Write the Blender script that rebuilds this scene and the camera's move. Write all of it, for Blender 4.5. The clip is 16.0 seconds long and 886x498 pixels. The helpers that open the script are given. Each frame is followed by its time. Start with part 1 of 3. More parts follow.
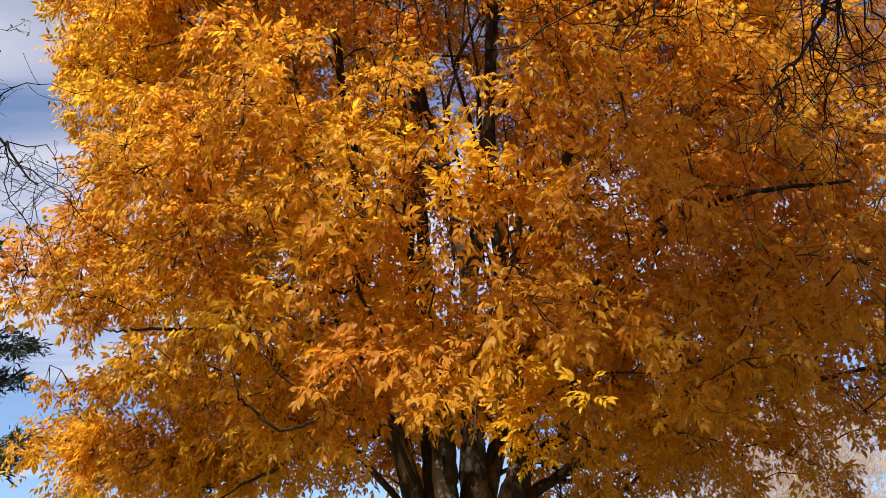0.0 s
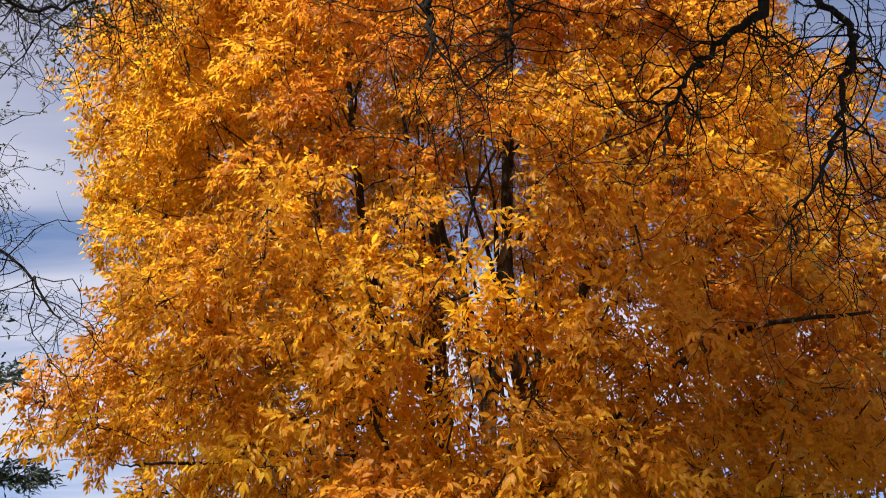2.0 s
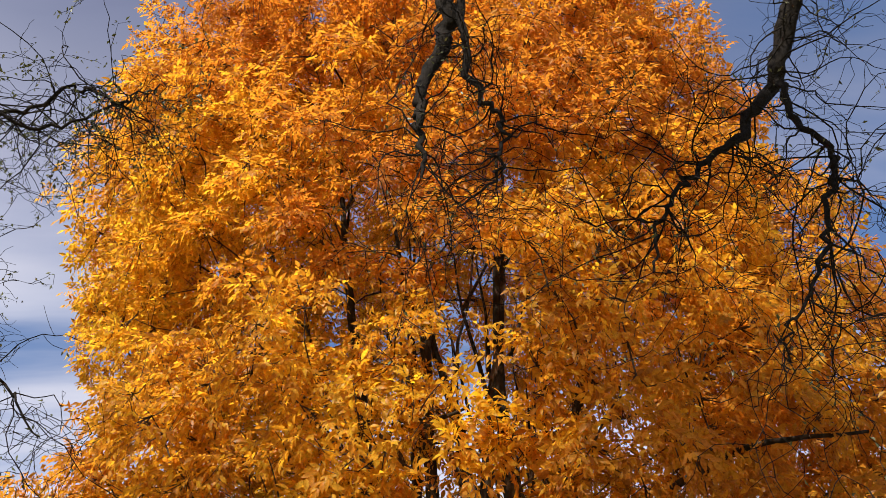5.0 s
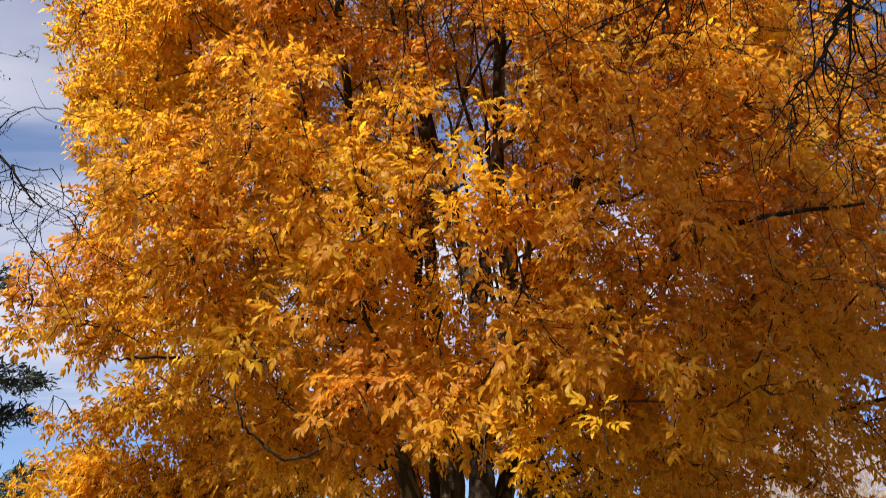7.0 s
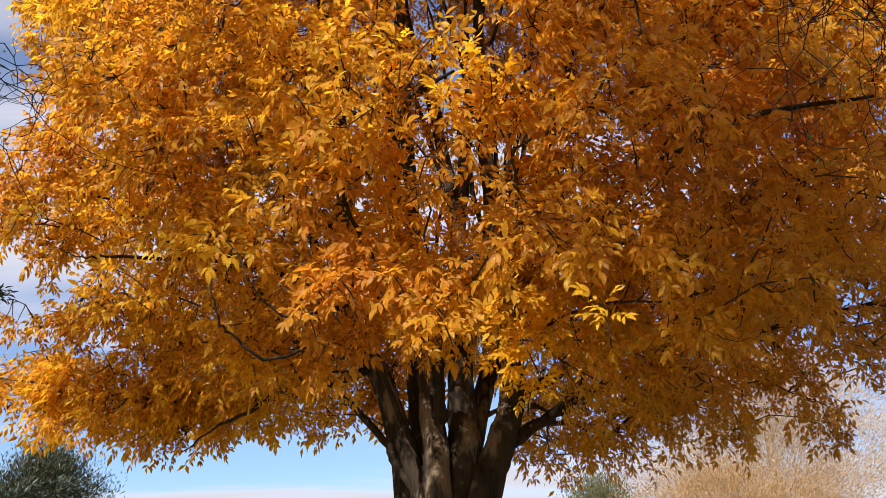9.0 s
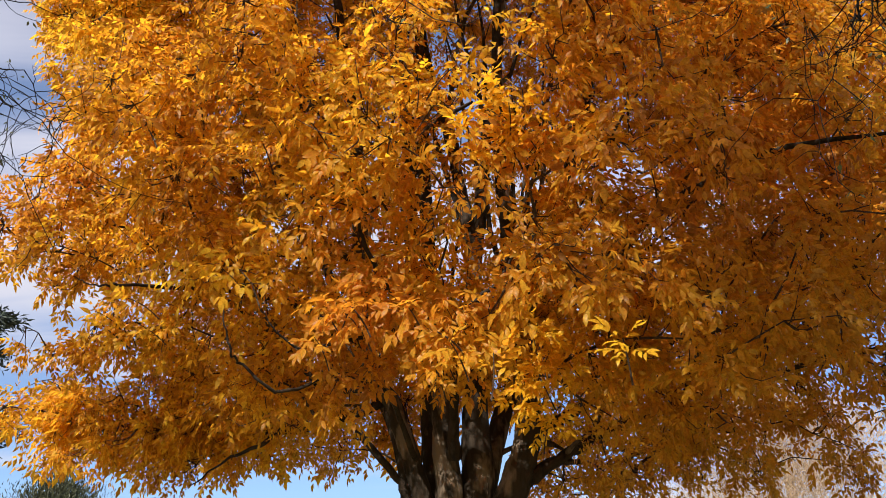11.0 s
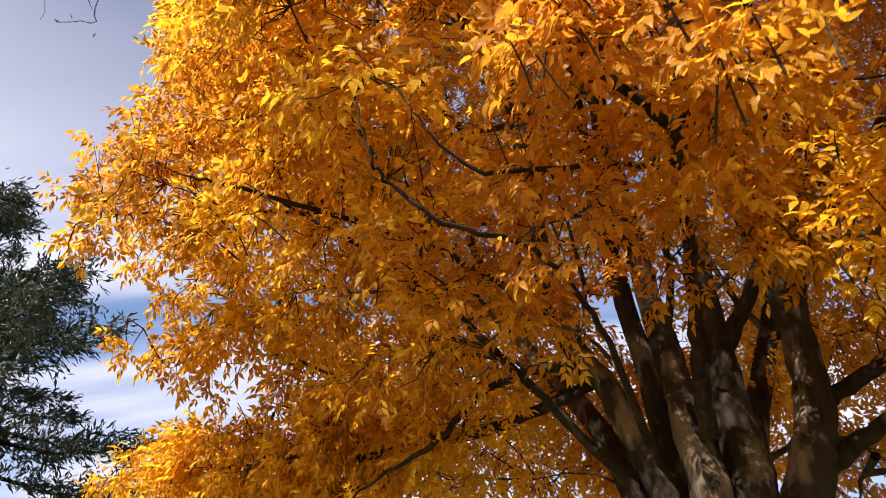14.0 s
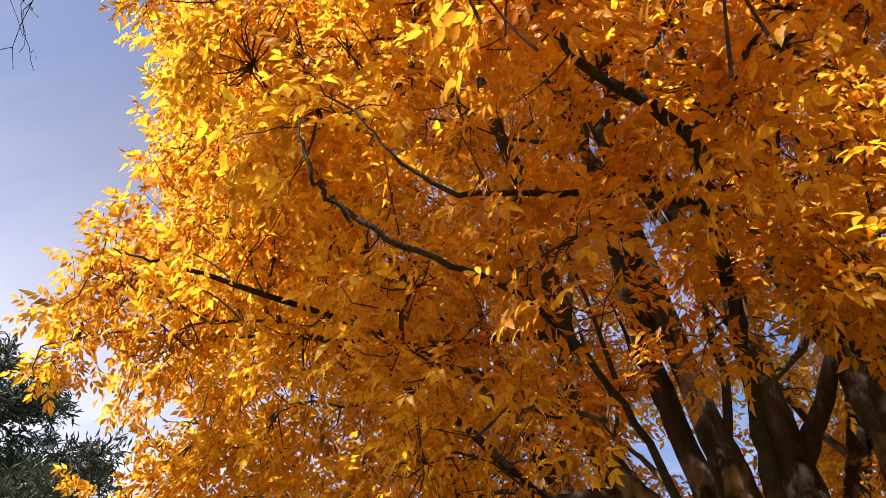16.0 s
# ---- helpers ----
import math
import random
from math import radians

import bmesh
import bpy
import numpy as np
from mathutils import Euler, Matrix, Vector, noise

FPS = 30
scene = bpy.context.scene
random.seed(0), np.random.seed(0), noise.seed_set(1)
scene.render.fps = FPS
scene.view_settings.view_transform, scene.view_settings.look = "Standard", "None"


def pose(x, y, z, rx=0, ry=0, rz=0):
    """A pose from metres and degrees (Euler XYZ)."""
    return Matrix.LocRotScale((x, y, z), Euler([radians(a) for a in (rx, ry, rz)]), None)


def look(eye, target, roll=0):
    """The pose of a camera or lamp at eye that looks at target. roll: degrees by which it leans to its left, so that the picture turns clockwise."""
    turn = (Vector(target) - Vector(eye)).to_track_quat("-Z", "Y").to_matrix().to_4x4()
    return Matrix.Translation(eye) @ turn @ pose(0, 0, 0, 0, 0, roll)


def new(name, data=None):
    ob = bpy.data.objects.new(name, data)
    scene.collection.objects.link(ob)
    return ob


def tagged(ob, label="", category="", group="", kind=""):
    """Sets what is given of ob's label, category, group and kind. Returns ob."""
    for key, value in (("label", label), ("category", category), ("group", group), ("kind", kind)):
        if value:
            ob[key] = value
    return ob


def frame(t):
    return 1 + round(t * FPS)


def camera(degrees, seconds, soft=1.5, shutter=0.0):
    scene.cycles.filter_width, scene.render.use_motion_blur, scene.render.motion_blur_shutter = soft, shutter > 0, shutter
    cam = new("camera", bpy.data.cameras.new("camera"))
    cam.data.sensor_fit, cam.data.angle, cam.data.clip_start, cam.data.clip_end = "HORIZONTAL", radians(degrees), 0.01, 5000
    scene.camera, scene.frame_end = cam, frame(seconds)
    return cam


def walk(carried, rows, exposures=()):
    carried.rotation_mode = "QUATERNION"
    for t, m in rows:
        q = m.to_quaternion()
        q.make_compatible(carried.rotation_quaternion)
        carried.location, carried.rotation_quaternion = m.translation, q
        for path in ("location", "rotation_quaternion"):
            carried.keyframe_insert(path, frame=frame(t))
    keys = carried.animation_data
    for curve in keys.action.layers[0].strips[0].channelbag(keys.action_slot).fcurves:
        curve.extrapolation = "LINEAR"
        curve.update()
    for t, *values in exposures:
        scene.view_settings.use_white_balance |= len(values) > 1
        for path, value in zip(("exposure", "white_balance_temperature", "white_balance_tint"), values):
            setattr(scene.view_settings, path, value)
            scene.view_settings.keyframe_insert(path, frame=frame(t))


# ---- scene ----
cam = camera(57.2, 16.0, soft=0.5, shutter=0.3)
METRES, EYE, TILT, LEAN, TURN = 5.6, 1.72, 28.0, 0.0, 0.0
ROWS = [
    (0.0, 0.0, 0.0, 0.0, -0.0, 0.0, -0.0),
    (0.5, -0.0013, -0.0016, 0.0023, -0.23, 1.43, -0.35),
    (1.0, -0.0011, -0.0043, 0.0058, 0.03, 3.6, -0.28),
    (1.5, -0.0001, -0.0039, 0.0082, 0.72, 5.97, 0.07),
    (2.0, 0.0016, -0.0051, 0.0104, 1.33, 8.78, 0.07),
    (2.5, 0.0034, -0.0056, 0.0132, 1.37, 11.39, -0.33),
    (3.0, 0.0037, -0.0054, 0.0147, 1.16, 13.28, -0.28),
    (3.5, 0.0027, -0.0037, 0.0163, 0.94, 14.76, -0.13),
    (6.0, 0.0053, -0.0003, 0.0164, 0.72, 16.73, 0.01),
    (6.5, 0.0068, 0.0073, -0.0027, 0.94, 9.1, -0.07),
    (7.0, 0.002, 0.0176, -0.0184, 0.65, 2.65, 0.05),
    (7.5, -0.0223, 0.0351, -0.0331, -0.39, -0.72, 0.55),
    (8.0, -0.0355, 0.0532, -0.0496, -1.53, -3.13, 0.32),
    (10.5, -0.0344, 0.0905, -0.0609, -2.16, -0.9, -0.73),
    (11.0, -0.0362, 0.0976, -0.0647, -0.93, -0.29, -1.22),
    (11.5, -0.0615, 0.1312, -0.1042, -0.36, 0.2, -0.4),
    (12.0, -0.09, 0.1867, -0.161, -0.33, 2.7, 1.4),
    (12.5, -0.1113, 0.2453, -0.2276, 1.96, 5.11, 1.01),
    (13.0, -0.1217, 0.3238, -0.3001, 3.09, 8.18, 1.1),
    (13.5, -0.1374, 0.4247, -0.3917, 6.3, 10.3, 2.23),
    (14.0, -0.142, 0.5334, -0.4463, 9.43, 12.85, 3.41),
    (14.5, -0.1288, 0.6198, -0.4758, 10.91, 16.72, 4.65),
    (15.0, -0.1354, 0.6867, -0.5097, 11.95, 21.41, 4.5),
    (15.5, -0.125, 0.7264, -0.518, 13.14, 24.77, 4.29),
    (16.0, -0.1128, 0.7316, -0.5215, 14.12, 26.83, 4.23),
]
EXPOSURE = 1.1
walk(cam, [(t, pose(0, 0, EYE, TILT, LEAN, TURN) @ pose(METRES * x, METRES * y, METRES * z, 90 + pitch, roll, yaw)) for t, x, y, z, yaw, pitch, roll in ROWS],
     exposures=[(0.0, EXPOSURE), (11.5, EXPOSURE), (12.5, EXPOSURE + 0.12), (14.0, EXPOSURE + 0.38), (14.5, EXPOSURE + 0.52), (16.0, EXPOSURE + 0.62)])

# ---- sky, clouds and sun ----
SUN = Vector((-0.34, -0.715, 0.61)).normalized()      # towards the sun
SUN_EL, SUN_AZ = math.asin(SUN.z), math.atan2(SUN.x, SUN.y)


def link(nt, a, ao, b, bi):
    nt.links.new(a.outputs[ao], b.inputs[bi])


def ramp(nt, stops, interpolation="LINEAR"):
    node = nt.nodes.new("ShaderNodeValToRGB")
    el = node.color_ramp.elements
    node.color_ramp.interpolation = interpolation
    while len(el) < len(stops):
        el.new(0.5)
    for e, (p, c) in zip(el, stops):
        e.position, e.color = p, (*c, 1.0)
    return node


def mix_rgb(nt, fac, a, b, blend="MIX"):
    """fac, a, b: (node, output) or a plain value."""
    n = nt.nodes.new("ShaderNodeMix")
    n.data_type, n.blend_type = "RGBA", blend
    for sock, v in ((0, fac), (6, a), (7, b)):
        if isinstance(v, tuple) and len(v) == 2:
            link(nt, v[0], v[1], n, sock)
        elif isinstance(v, tuple):
            n.inputs[sock].default_value = (*v, 1.0)
        else:
            n.inputs[sock].default_value = v
    return n


def make_world():
    w = bpy.data.worlds.new("sky")
    scene.world = w
    w.use_nodes = True
    nt = w.node_tree
    nt.nodes.clear()
    out, bg = nt.nodes.new("ShaderNodeOutputWorld"), nt.nodes.new("ShaderNodeBackground")
    sky = nt.nodes.new("ShaderNodeTexSky")
    sky.sky_type, sky.sun_disc = "NISHITA", False
    sky.sun_elevation, sky.sun_rotation = SUN_EL, SUN_AZ
    sky.air_density, sky.dust_density, sky.ozone_density = 1.0, 0.6, 1.6
    coord, sep = nt.nodes.new("ShaderNodeTexCoord"), nt.nodes.new("ShaderNodeSeparateXYZ")
    link(nt, coord, "Generated", sep, 0)
    # flat cloud deck: the direction divided by its height
    add = nt.nodes.new("ShaderNodeMath")
    add.operation, add.inputs[1].default_value = "ADD", 0.12
    top = nt.nodes.new("ShaderNodeMath")
    top.operation, top.inputs[1].default_value = "MAXIMUM", 0.03
    link(nt, sep, 2, add, 0)
    link(nt, add, 0, top, 0)
    comb = nt.nodes.new("ShaderNodeCombineXYZ")
    for i in (0, 1):
        div = nt.nodes.new("ShaderNodeMath")
        div.operation = "DIVIDE"
        link(nt, sep, i, div, 0)
        link(nt, top, 0, div, 1)
        link(nt, div, 0, comb, i)
    shift = nt.nodes.new("ShaderNodeMapping")
    shift.inputs["Location"].default_value = CLOUD_SHIFT
    shift.inputs["Scale"].default_value = (0.42, 1.7, 1.0)
    link(nt, comb, 0, shift, 0)
    big = nt.nodes.new("ShaderNodeTexNoise")
    big.inputs["Scale"].default_value, big.inputs["Detail"].default_value, big.inputs["Roughness"].default_value = 0.9, 7, 0.52
    big.inputs["Distortion"].default_value = 0.25
    link(nt, shift, 0, big, "Vector")
    cover = ramp(nt, [(0.40, (0, 0, 0)), (0.58, (1, 1, 1))], "EASE")
    link(nt, big, 0, cover, 0)
    # thicker parts of the clouds are greyer underneath
    tone = ramp(nt, [(0.5, (0.39, 0.385, 0.42)), (0.62, (0.33, 0.335, 0.39)), (0.75, (0.18, 0.19, 0.27))])
    link(nt, big, 0, tone, 0)
    dim = nt.nodes.new("ShaderNodeVectorMath")
    dim.operation = "SCALE"
    dim.inputs["Scale"].default_value = SKY
    deep = mix_rgb(nt, 1.0, (sky, 0), (0.78, 0.85, 0.99), "MULTIPLY")
    link(nt, deep, 2, dim, 0)
    # the deck is seen from below overhead, and lit from the side towards the horizon
    under = ramp(nt, [(0.15, (1.0, 1.0, 1.0)), (0.57, (1.0, 1.0, 1.03)), (0.67, (0.62, 0.64, 0.74)), (0.78, (0.37, 0.40, 0.51)), (0.92, (0.20, 0.23, 0.36))])
    link(nt, sep, 2, under, 0)
    tone = mix_rgb(nt, 1.0, (tone, 0), (under, 0), "MULTIPLY")
    mix = nt.nodes.new("ShaderNodeMix")
    mix.data_type = "RGBA"
    # a long open streak low over the horizon, with ragged edges
    wave = nt.nodes.new("ShaderNodeMath")
    wave.operation, wave.inputs[1].default_value = "MULTIPLY_ADD", 0.22
    link(nt, big, 0, wave, 0)
    link(nt, sep, 2, wave, 2)
    streak = ramp(nt, [(0.295, (1, 1, 1)), (0.335, (0.12, 0.12, 0.12)), (0.405, (0.12, 0.12, 0.12)), (0.44, (1, 1, 1))], "EASE")
    link(nt, wave, 0, streak, 0)
    closed = mix_rgb(nt, 1.0, (cover, 0), (streak, 0), "MULTIPLY")
    link(nt, closed, 2, mix, 0)
    link(nt, dim, 0, mix, 6)
    link(nt, tone, 2, mix, 7)
    link(nt, mix, 2, bg, "Color")
    link(nt, bg, 0, out, 0)


SKY = 0.085
CLOUD_SHIFT = (0.3, 0.7, 0.0)
make_world()
sun = new("sun", bpy.data.lights.new("sun", "SUN"))
sun.data.energy, sun.data.angle, sun.data.color = 4.6, radians(0.6), (1.0, 0.93, 0.82)
sun.matrix_world = look(SUN * 60, (0, 0, 0))


# ---- materials ----
def material(name):
    m = bpy.data.materials.new(name)
    m.use_nodes = True
    nt = m.node_tree
    bsdf = nt.nodes["Principled BSDF"]
    return m, nt, bsdf


def noise_node(nt, scale, detail=4.0, rough=0.55, coord="Object", stretch=None):
    tc = nt.nodes.new("ShaderNodeTexCoord")
    n = nt.nodes.new("ShaderNodeTexNoise")
    n.inputs["Scale"].default_value, n.inputs["Detail"].default_value, n.inputs["Roughness"].default_value = scale, detail, rough
    if stretch:
        mp = nt.nodes.new("ShaderNodeMapping")
        mp.inputs["Scale"].default_value = stretch
        link(nt, tc, coord, mp, 0)
        link(nt, mp, 0, n, "Vector")
    else:
        link(nt, tc, coord, n, "Vector")
    return n


def place_noise(nt, scale, detail, rough, stretch=(1.0, 1.0, 1.0)):
    geo, mp, n = nt.nodes.new("ShaderNodeNewGeometry"), nt.nodes.new("ShaderNodeMapping"), nt.nodes.new("ShaderNodeTexNoise")
    mp.inputs["Scale"].default_value = stretch
    n.inputs["Scale"].default_value, n.inputs["Detail"].default_value, n.inputs["Roughness"].default_value = scale, detail, rough
    link(nt, geo, "Position", mp, 0)
    link(nt, mp, 0, n, "Vector")
    return n


def leaf_material(name, stops, second, share, through_share, spread=0.45, patch=0.55, brown=None):
    """Thin leaf: stops colour it from leaf to leaf, second is a patchwise other tone; part of the light comes through."""
    m, nt, bsdf = material(name)
    geo = nt.nodes.new("ShaderNodeNewGeometry")
    n = place_noise(nt, patch, 3.0, 0.6)
    # leaf to leaf and patch to patch
    mixf = nt.nodes.new("ShaderNodeMath")
    mixf.operation = "MULTIPLY_ADD"
    mixf.inputs[1].default_value, mixf.inputs[2].default_value = spread, -spread / 2
    link(nt, geo, "Random Per Island", mixf, 0)
    addn = nt.nodes.new("ShaderNodeMath")
    addn.operation = "ADD"
    link(nt, n, 0, addn, 0)
    link(nt, mixf, 0, addn, 1)
    r = ramp(nt, stops)
    link(nt, addn, 0, r, 0)
    n2 = place_noise(nt, patch * 0.5, 2.0, 0.5, (1.0, 1.0, 1.3))
    r2 = ramp(nt, [(0.5, (0, 0, 0)), (0.7, (share, share, share))])
    # the second tone gathers towards the east side
    geo2, sep, lean = nt.nodes.new("ShaderNodeNewGeometry"), nt.nodes.new("ShaderNodeSeparateXYZ"), nt.nodes.new("ShaderNodeMath")
    lean.operation, lean.inputs[1].default_value = "MULTIPLY_ADD", 0.022
    link(nt, geo2, "Position", sep, 0)
    link(nt, sep, 0, lean, 0)
    link(nt, n2, 0, lean, 2)
    # and towards the top
    rise = nt.nodes.new("ShaderNodeMath")
    rise.operation, rise.inputs[1].default_value = "MULTIPLY_ADD", 0.024
    tint = nt.nodes.new("ShaderNodeMath")
    tint.operation, tint.inputs[1].default_value = "SUBTRACT", 0.11
    link(nt, sep, 2, rise, 0)
    link(nt, lean, 0, rise, 2)
    link(nt, rise, 0, tint, 0)
    link(nt, tint, 0, r2, 0)
    col = mix_rgb(nt, (r2, 0), (r, 0), second)
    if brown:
        # browner leaves low on the east side; part of the darkening is shade painted in
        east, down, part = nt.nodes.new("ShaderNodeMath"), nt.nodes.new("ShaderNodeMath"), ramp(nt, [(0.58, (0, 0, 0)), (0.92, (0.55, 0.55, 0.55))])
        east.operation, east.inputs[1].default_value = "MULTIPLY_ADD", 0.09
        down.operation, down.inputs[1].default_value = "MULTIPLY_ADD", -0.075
        brown_shade = nt.nodes.new("ShaderNodeMath")
        brown_shade.operation, brown_shade.inputs[1].default_value = "ADD", 0.27
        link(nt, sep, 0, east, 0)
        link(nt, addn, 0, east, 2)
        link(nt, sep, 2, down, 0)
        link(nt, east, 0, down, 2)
        link(nt, down, 0, brown_shade, 0)
        link(nt, brown_shade, 0, part, 0)
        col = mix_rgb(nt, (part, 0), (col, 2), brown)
    # blotches and veins on the blade
    n3 = place_noise(nt, 55.0, 3.0, 0.6)
    r3 = ramp(nt, [(0.3, (0.72, 0.66, 0.6)), (0.6, (1, 1, 1))])
    link(nt, n3, 0, r3, 0)
    col = mix_rgb(nt, 1.0, (col, 2), (r3, 0), "MULTIPLY")
    link(nt, col, 2, bsdf, "Base Color")
    bsdf.inputs["Roughness"].default_value = 0.40
    bsdf.inputs["Specular IOR Level"].default_value = 0.24
    tr, mx = nt.nodes.new("ShaderNodeBsdfTranslucent"), nt.nodes.new("ShaderNodeMixShader")
    warm = mix_rgb(nt, 1.0, (col, 2), (1.0, 0.9, 0.6), "MULTIPLY")
    link(nt, warm, 2, tr, "Color")
    mx.inputs[0].default_value = through_share
    link(nt, bsdf, 0, mx, 1)
    link(nt, tr, 0, mx, 2)
    link(nt, mx, 0, nt.nodes["Material Output"], 0)
    return m


def bark_material(name, dark, mid, pale, pale_share=0.6, scale=1.0):
    m, nt, bsdf = material(name)
    n = noise_node(nt, 9.0 * scale, 6.0, 0.65, "Object", (1.0, 1.0, 0.22))
    r = ramp(nt, [(0.3, dark), (0.52, mid), (0.75, tuple(1.25 * c for c in mid))])
    link(nt, n, 0, r, 0)
    n2 = noise_node(nt, 2.6 * scale, 4.0, 0.6, "Object", (1.0, 1.0, 0.5))
    r2 = ramp(nt, [(0.54, (0, 0, 0)), (0.62, (pale_share,) * 3)])
    link(nt, n2, 0, r2, 0)
    col = mix_rgb(nt, (r2, 0), (r, 0), pale)
    link(nt, col, 2, bsdf, "Base Color")
    bsdf.inputs["Roughness"].default_value = 0.9
    bsdf.inputs["Specular IOR Level"].default_value = 0.1
    bump = nt.nodes.new("ShaderNodeBump")
    bump.inputs["Strength"].default_value, bump.inputs["Distance"].default_value = 0.9, 0.03
    n4 = noise_node(nt, 22.0 * scale, 5.0, 0.7, "Object", (1.0, 1.0, 0.16))
    link(nt, n4, 0, bump, "Height")
    link(nt, bump, 0, bsdf, "Normal")
    return m


def grass_material():
    m, nt, bsdf = material("dry_grass")
    n = noise_node(nt, 0.35, 6.0, 0.6, "Object")
    r = ramp(nt, [(0.3, (0.20, 0.19, 0.07)), (0.5, (0.34, 0.28, 0.12)), (0.7, (0.44, 0.36, 0.18))])
    link(nt, n, 0, r, 0)
    n2 = noise_node(nt, 24.0, 5.0, 0.7, "Object")
    r2 = ramp(nt, [(0.3, (0.6, 0.6, 0.55)), (0.7, (1.1, 1.1, 1.0))])
    link(nt, n2, 0, r2, 0)
    col = mix_rgb(nt, 1.0, (r, 0), (r2, 0), "MULTIPLY")
    link(nt, col, 2, bsdf, "Base Color")
    bsdf.inputs["Roughness"].default_value = 0.95
    bump = nt.nodes.new("ShaderNodeBump")
    bump.inputs["Distance"].default_value = 0.05
    link(nt, n2, 0, bump, "Height")
    link(nt, bump, 0, bsdf, "Normal")
    return m


# brown also carries painted shade for the crown's low east side
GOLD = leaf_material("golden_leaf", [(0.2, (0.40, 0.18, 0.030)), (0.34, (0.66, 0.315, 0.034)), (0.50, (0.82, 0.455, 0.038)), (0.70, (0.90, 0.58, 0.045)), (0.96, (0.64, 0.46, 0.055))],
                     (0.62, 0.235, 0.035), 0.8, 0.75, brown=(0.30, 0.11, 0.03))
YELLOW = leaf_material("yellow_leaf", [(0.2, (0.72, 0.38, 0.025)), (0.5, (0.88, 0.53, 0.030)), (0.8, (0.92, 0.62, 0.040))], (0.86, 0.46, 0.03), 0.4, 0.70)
EVERGREEN = leaf_material("evergreen_leaf", [(0.25, (0.028, 0.040, 0.032)), (0.5, (0.055, 0.075, 0.060)), (0.8, (0.11, 0.135, 0.11))], (0.045, 0.062, 0.03), 0.6, 0.15)
DARK_GREEN = leaf_material("dark_green_leaf", [(0.25, (0.022, 0.028, 0.014)), (0.5, (0.045, 0.052, 0.026)), (0.8, (0.08, 0.085, 0.045))], (0.06, 0.05, 0.025), 0.6, 0.15)
OLIVE = leaf_material("olive_leaf", [(0.25, (0.05, 0.06, 0.03)), (0.5, (0.10, 0.12, 0.05)), (0.8, (0.18, 0.18, 0.09))], (0.12, 0.11, 0.05), 0.6, 0.25)
STRAW = leaf_material("straw_leaf", [(0.25, (0.24, 0.16, 0.08)), (0.5, (0.42, 0.30, 0.17)), (0.8, (0.60, 0.47, 0.32))], (0.50, 0.30, 0.12), 0.6, 0.3)
PINK_STRAW = leaf_material("pink_straw", [(0.25, (0.44, 0.33, 0.25)), (0.5, (0.60, 0.48, 0.38)), (0.8, (0.70, 0.60, 0.50))], (0.58, 0.43, 0.27), 0.5, 0.45)
ASH_BARK = bark_material("ash_bark", (0.010, 0.008, 0.006), (0.034, 0.025, 0.018), (0.24, 0.18, 0.13), 0.6)
LIMB_BARK = bark_material("limb_bark", (0.010, 0.008, 0.006), (0.030, 0.021, 0.015), (0.07, 0.05, 0.036), 0.4, 1.5)
TWIG_BARK = bark_material("twig_bark", (0.025, 0.015, 0.010), (0.07, 0.043, 0.028), (0.20, 0.15, 0.11), 0.35, 3.0)
DARK_BARK = bark_material("dark_bark", (0.006, 0.005, 0.004), (0.014, 0.011, 0.009), (0.03, 0.024, 0.02), 0.35, 2.0)
PALE_BARK = bark_material("pale_bark", (0.16, 0.12, 0.09), (0.32, 0.25, 0.2), (0.45, 0.38, 0.3), 0.4, 2.0)
GRASS = grass_material()


# ---- mesh helpers ----
def mesh_object(name, verts, faces, mat, parent=None, label="", kind="", smooth=False):
    """verts (n, 3); faces (m, 3) or (m, 4), or a list of such arrays."""
    me = bpy.data.meshes.new(name)
    faces = faces if isinstance(faces, list) else [faces]
    faces = [f for f in faces if len(f)]
    loops = np.concatenate([f.ravel() for f in faces]).astype(np.int32)
    sizes = np.concatenate([np.full(len(f), f.shape[1]) for f in faces]).astype(np.int32)
    starts = np.concatenate([[0], np.cumsum(sizes)[:-1]]).astype(np.int32)
    me.vertices.add(len(verts))
    me.vertices.foreach_set("co", np.asarray(verts, np.float32).ravel())
    me.loops.add(len(loops))
    me.loops.foreach_set("vertex_index", loops)
    me.polygons.add(len(sizes))
    me.polygons.foreach_set("loop_start", starts)
    me.polygons.foreach_set("loop_total", sizes)
    if smooth:
        me.polygons.foreach_set("use_smooth", np.ones(len(sizes), bool))
    me.update(calc_edges=True)
    me.materials.append(mat)
    ob = new(name, me)
    if parent:
        ob.parent = parent
    if label or kind:
        tagged(ob, label, "", "", kind)
    return ob


def thing(name, at, label, category, group="", kind=""):
    ob = new(name)
    ob.empty_display_size = 0.3
    ob.location = at
    tagged(ob, label, category, group, kind)
    return ob


def unit(v):
    return v / np.maximum(np.linalg.norm(v, axis=-1, keepdims=True), 1e-9)


def smooth_line(points, n):
    """Catmull-Rom through the points, n places on each span; works on columns of any count (x, y, z, radius)."""
    p = np.asarray(points, float)
    q = np.vstack([2 * p[0] - p[1], p, 2 * p[-1] - p[-2]])
    out = []
    for i in range(1, len(q) - 2):
        for t in np.arange(n) / n:
            a, b, c, d = q[i - 1], q[i], q[i + 1], q[i + 2]
            out.append(0.5 * (2 * b + (c - a) * t + (2 * a - 5 * b + 4 * c - d) * t * t + (3 * b - a - 3 * c + d) * t ** 3))
    return np.vstack([out, p[-1]])


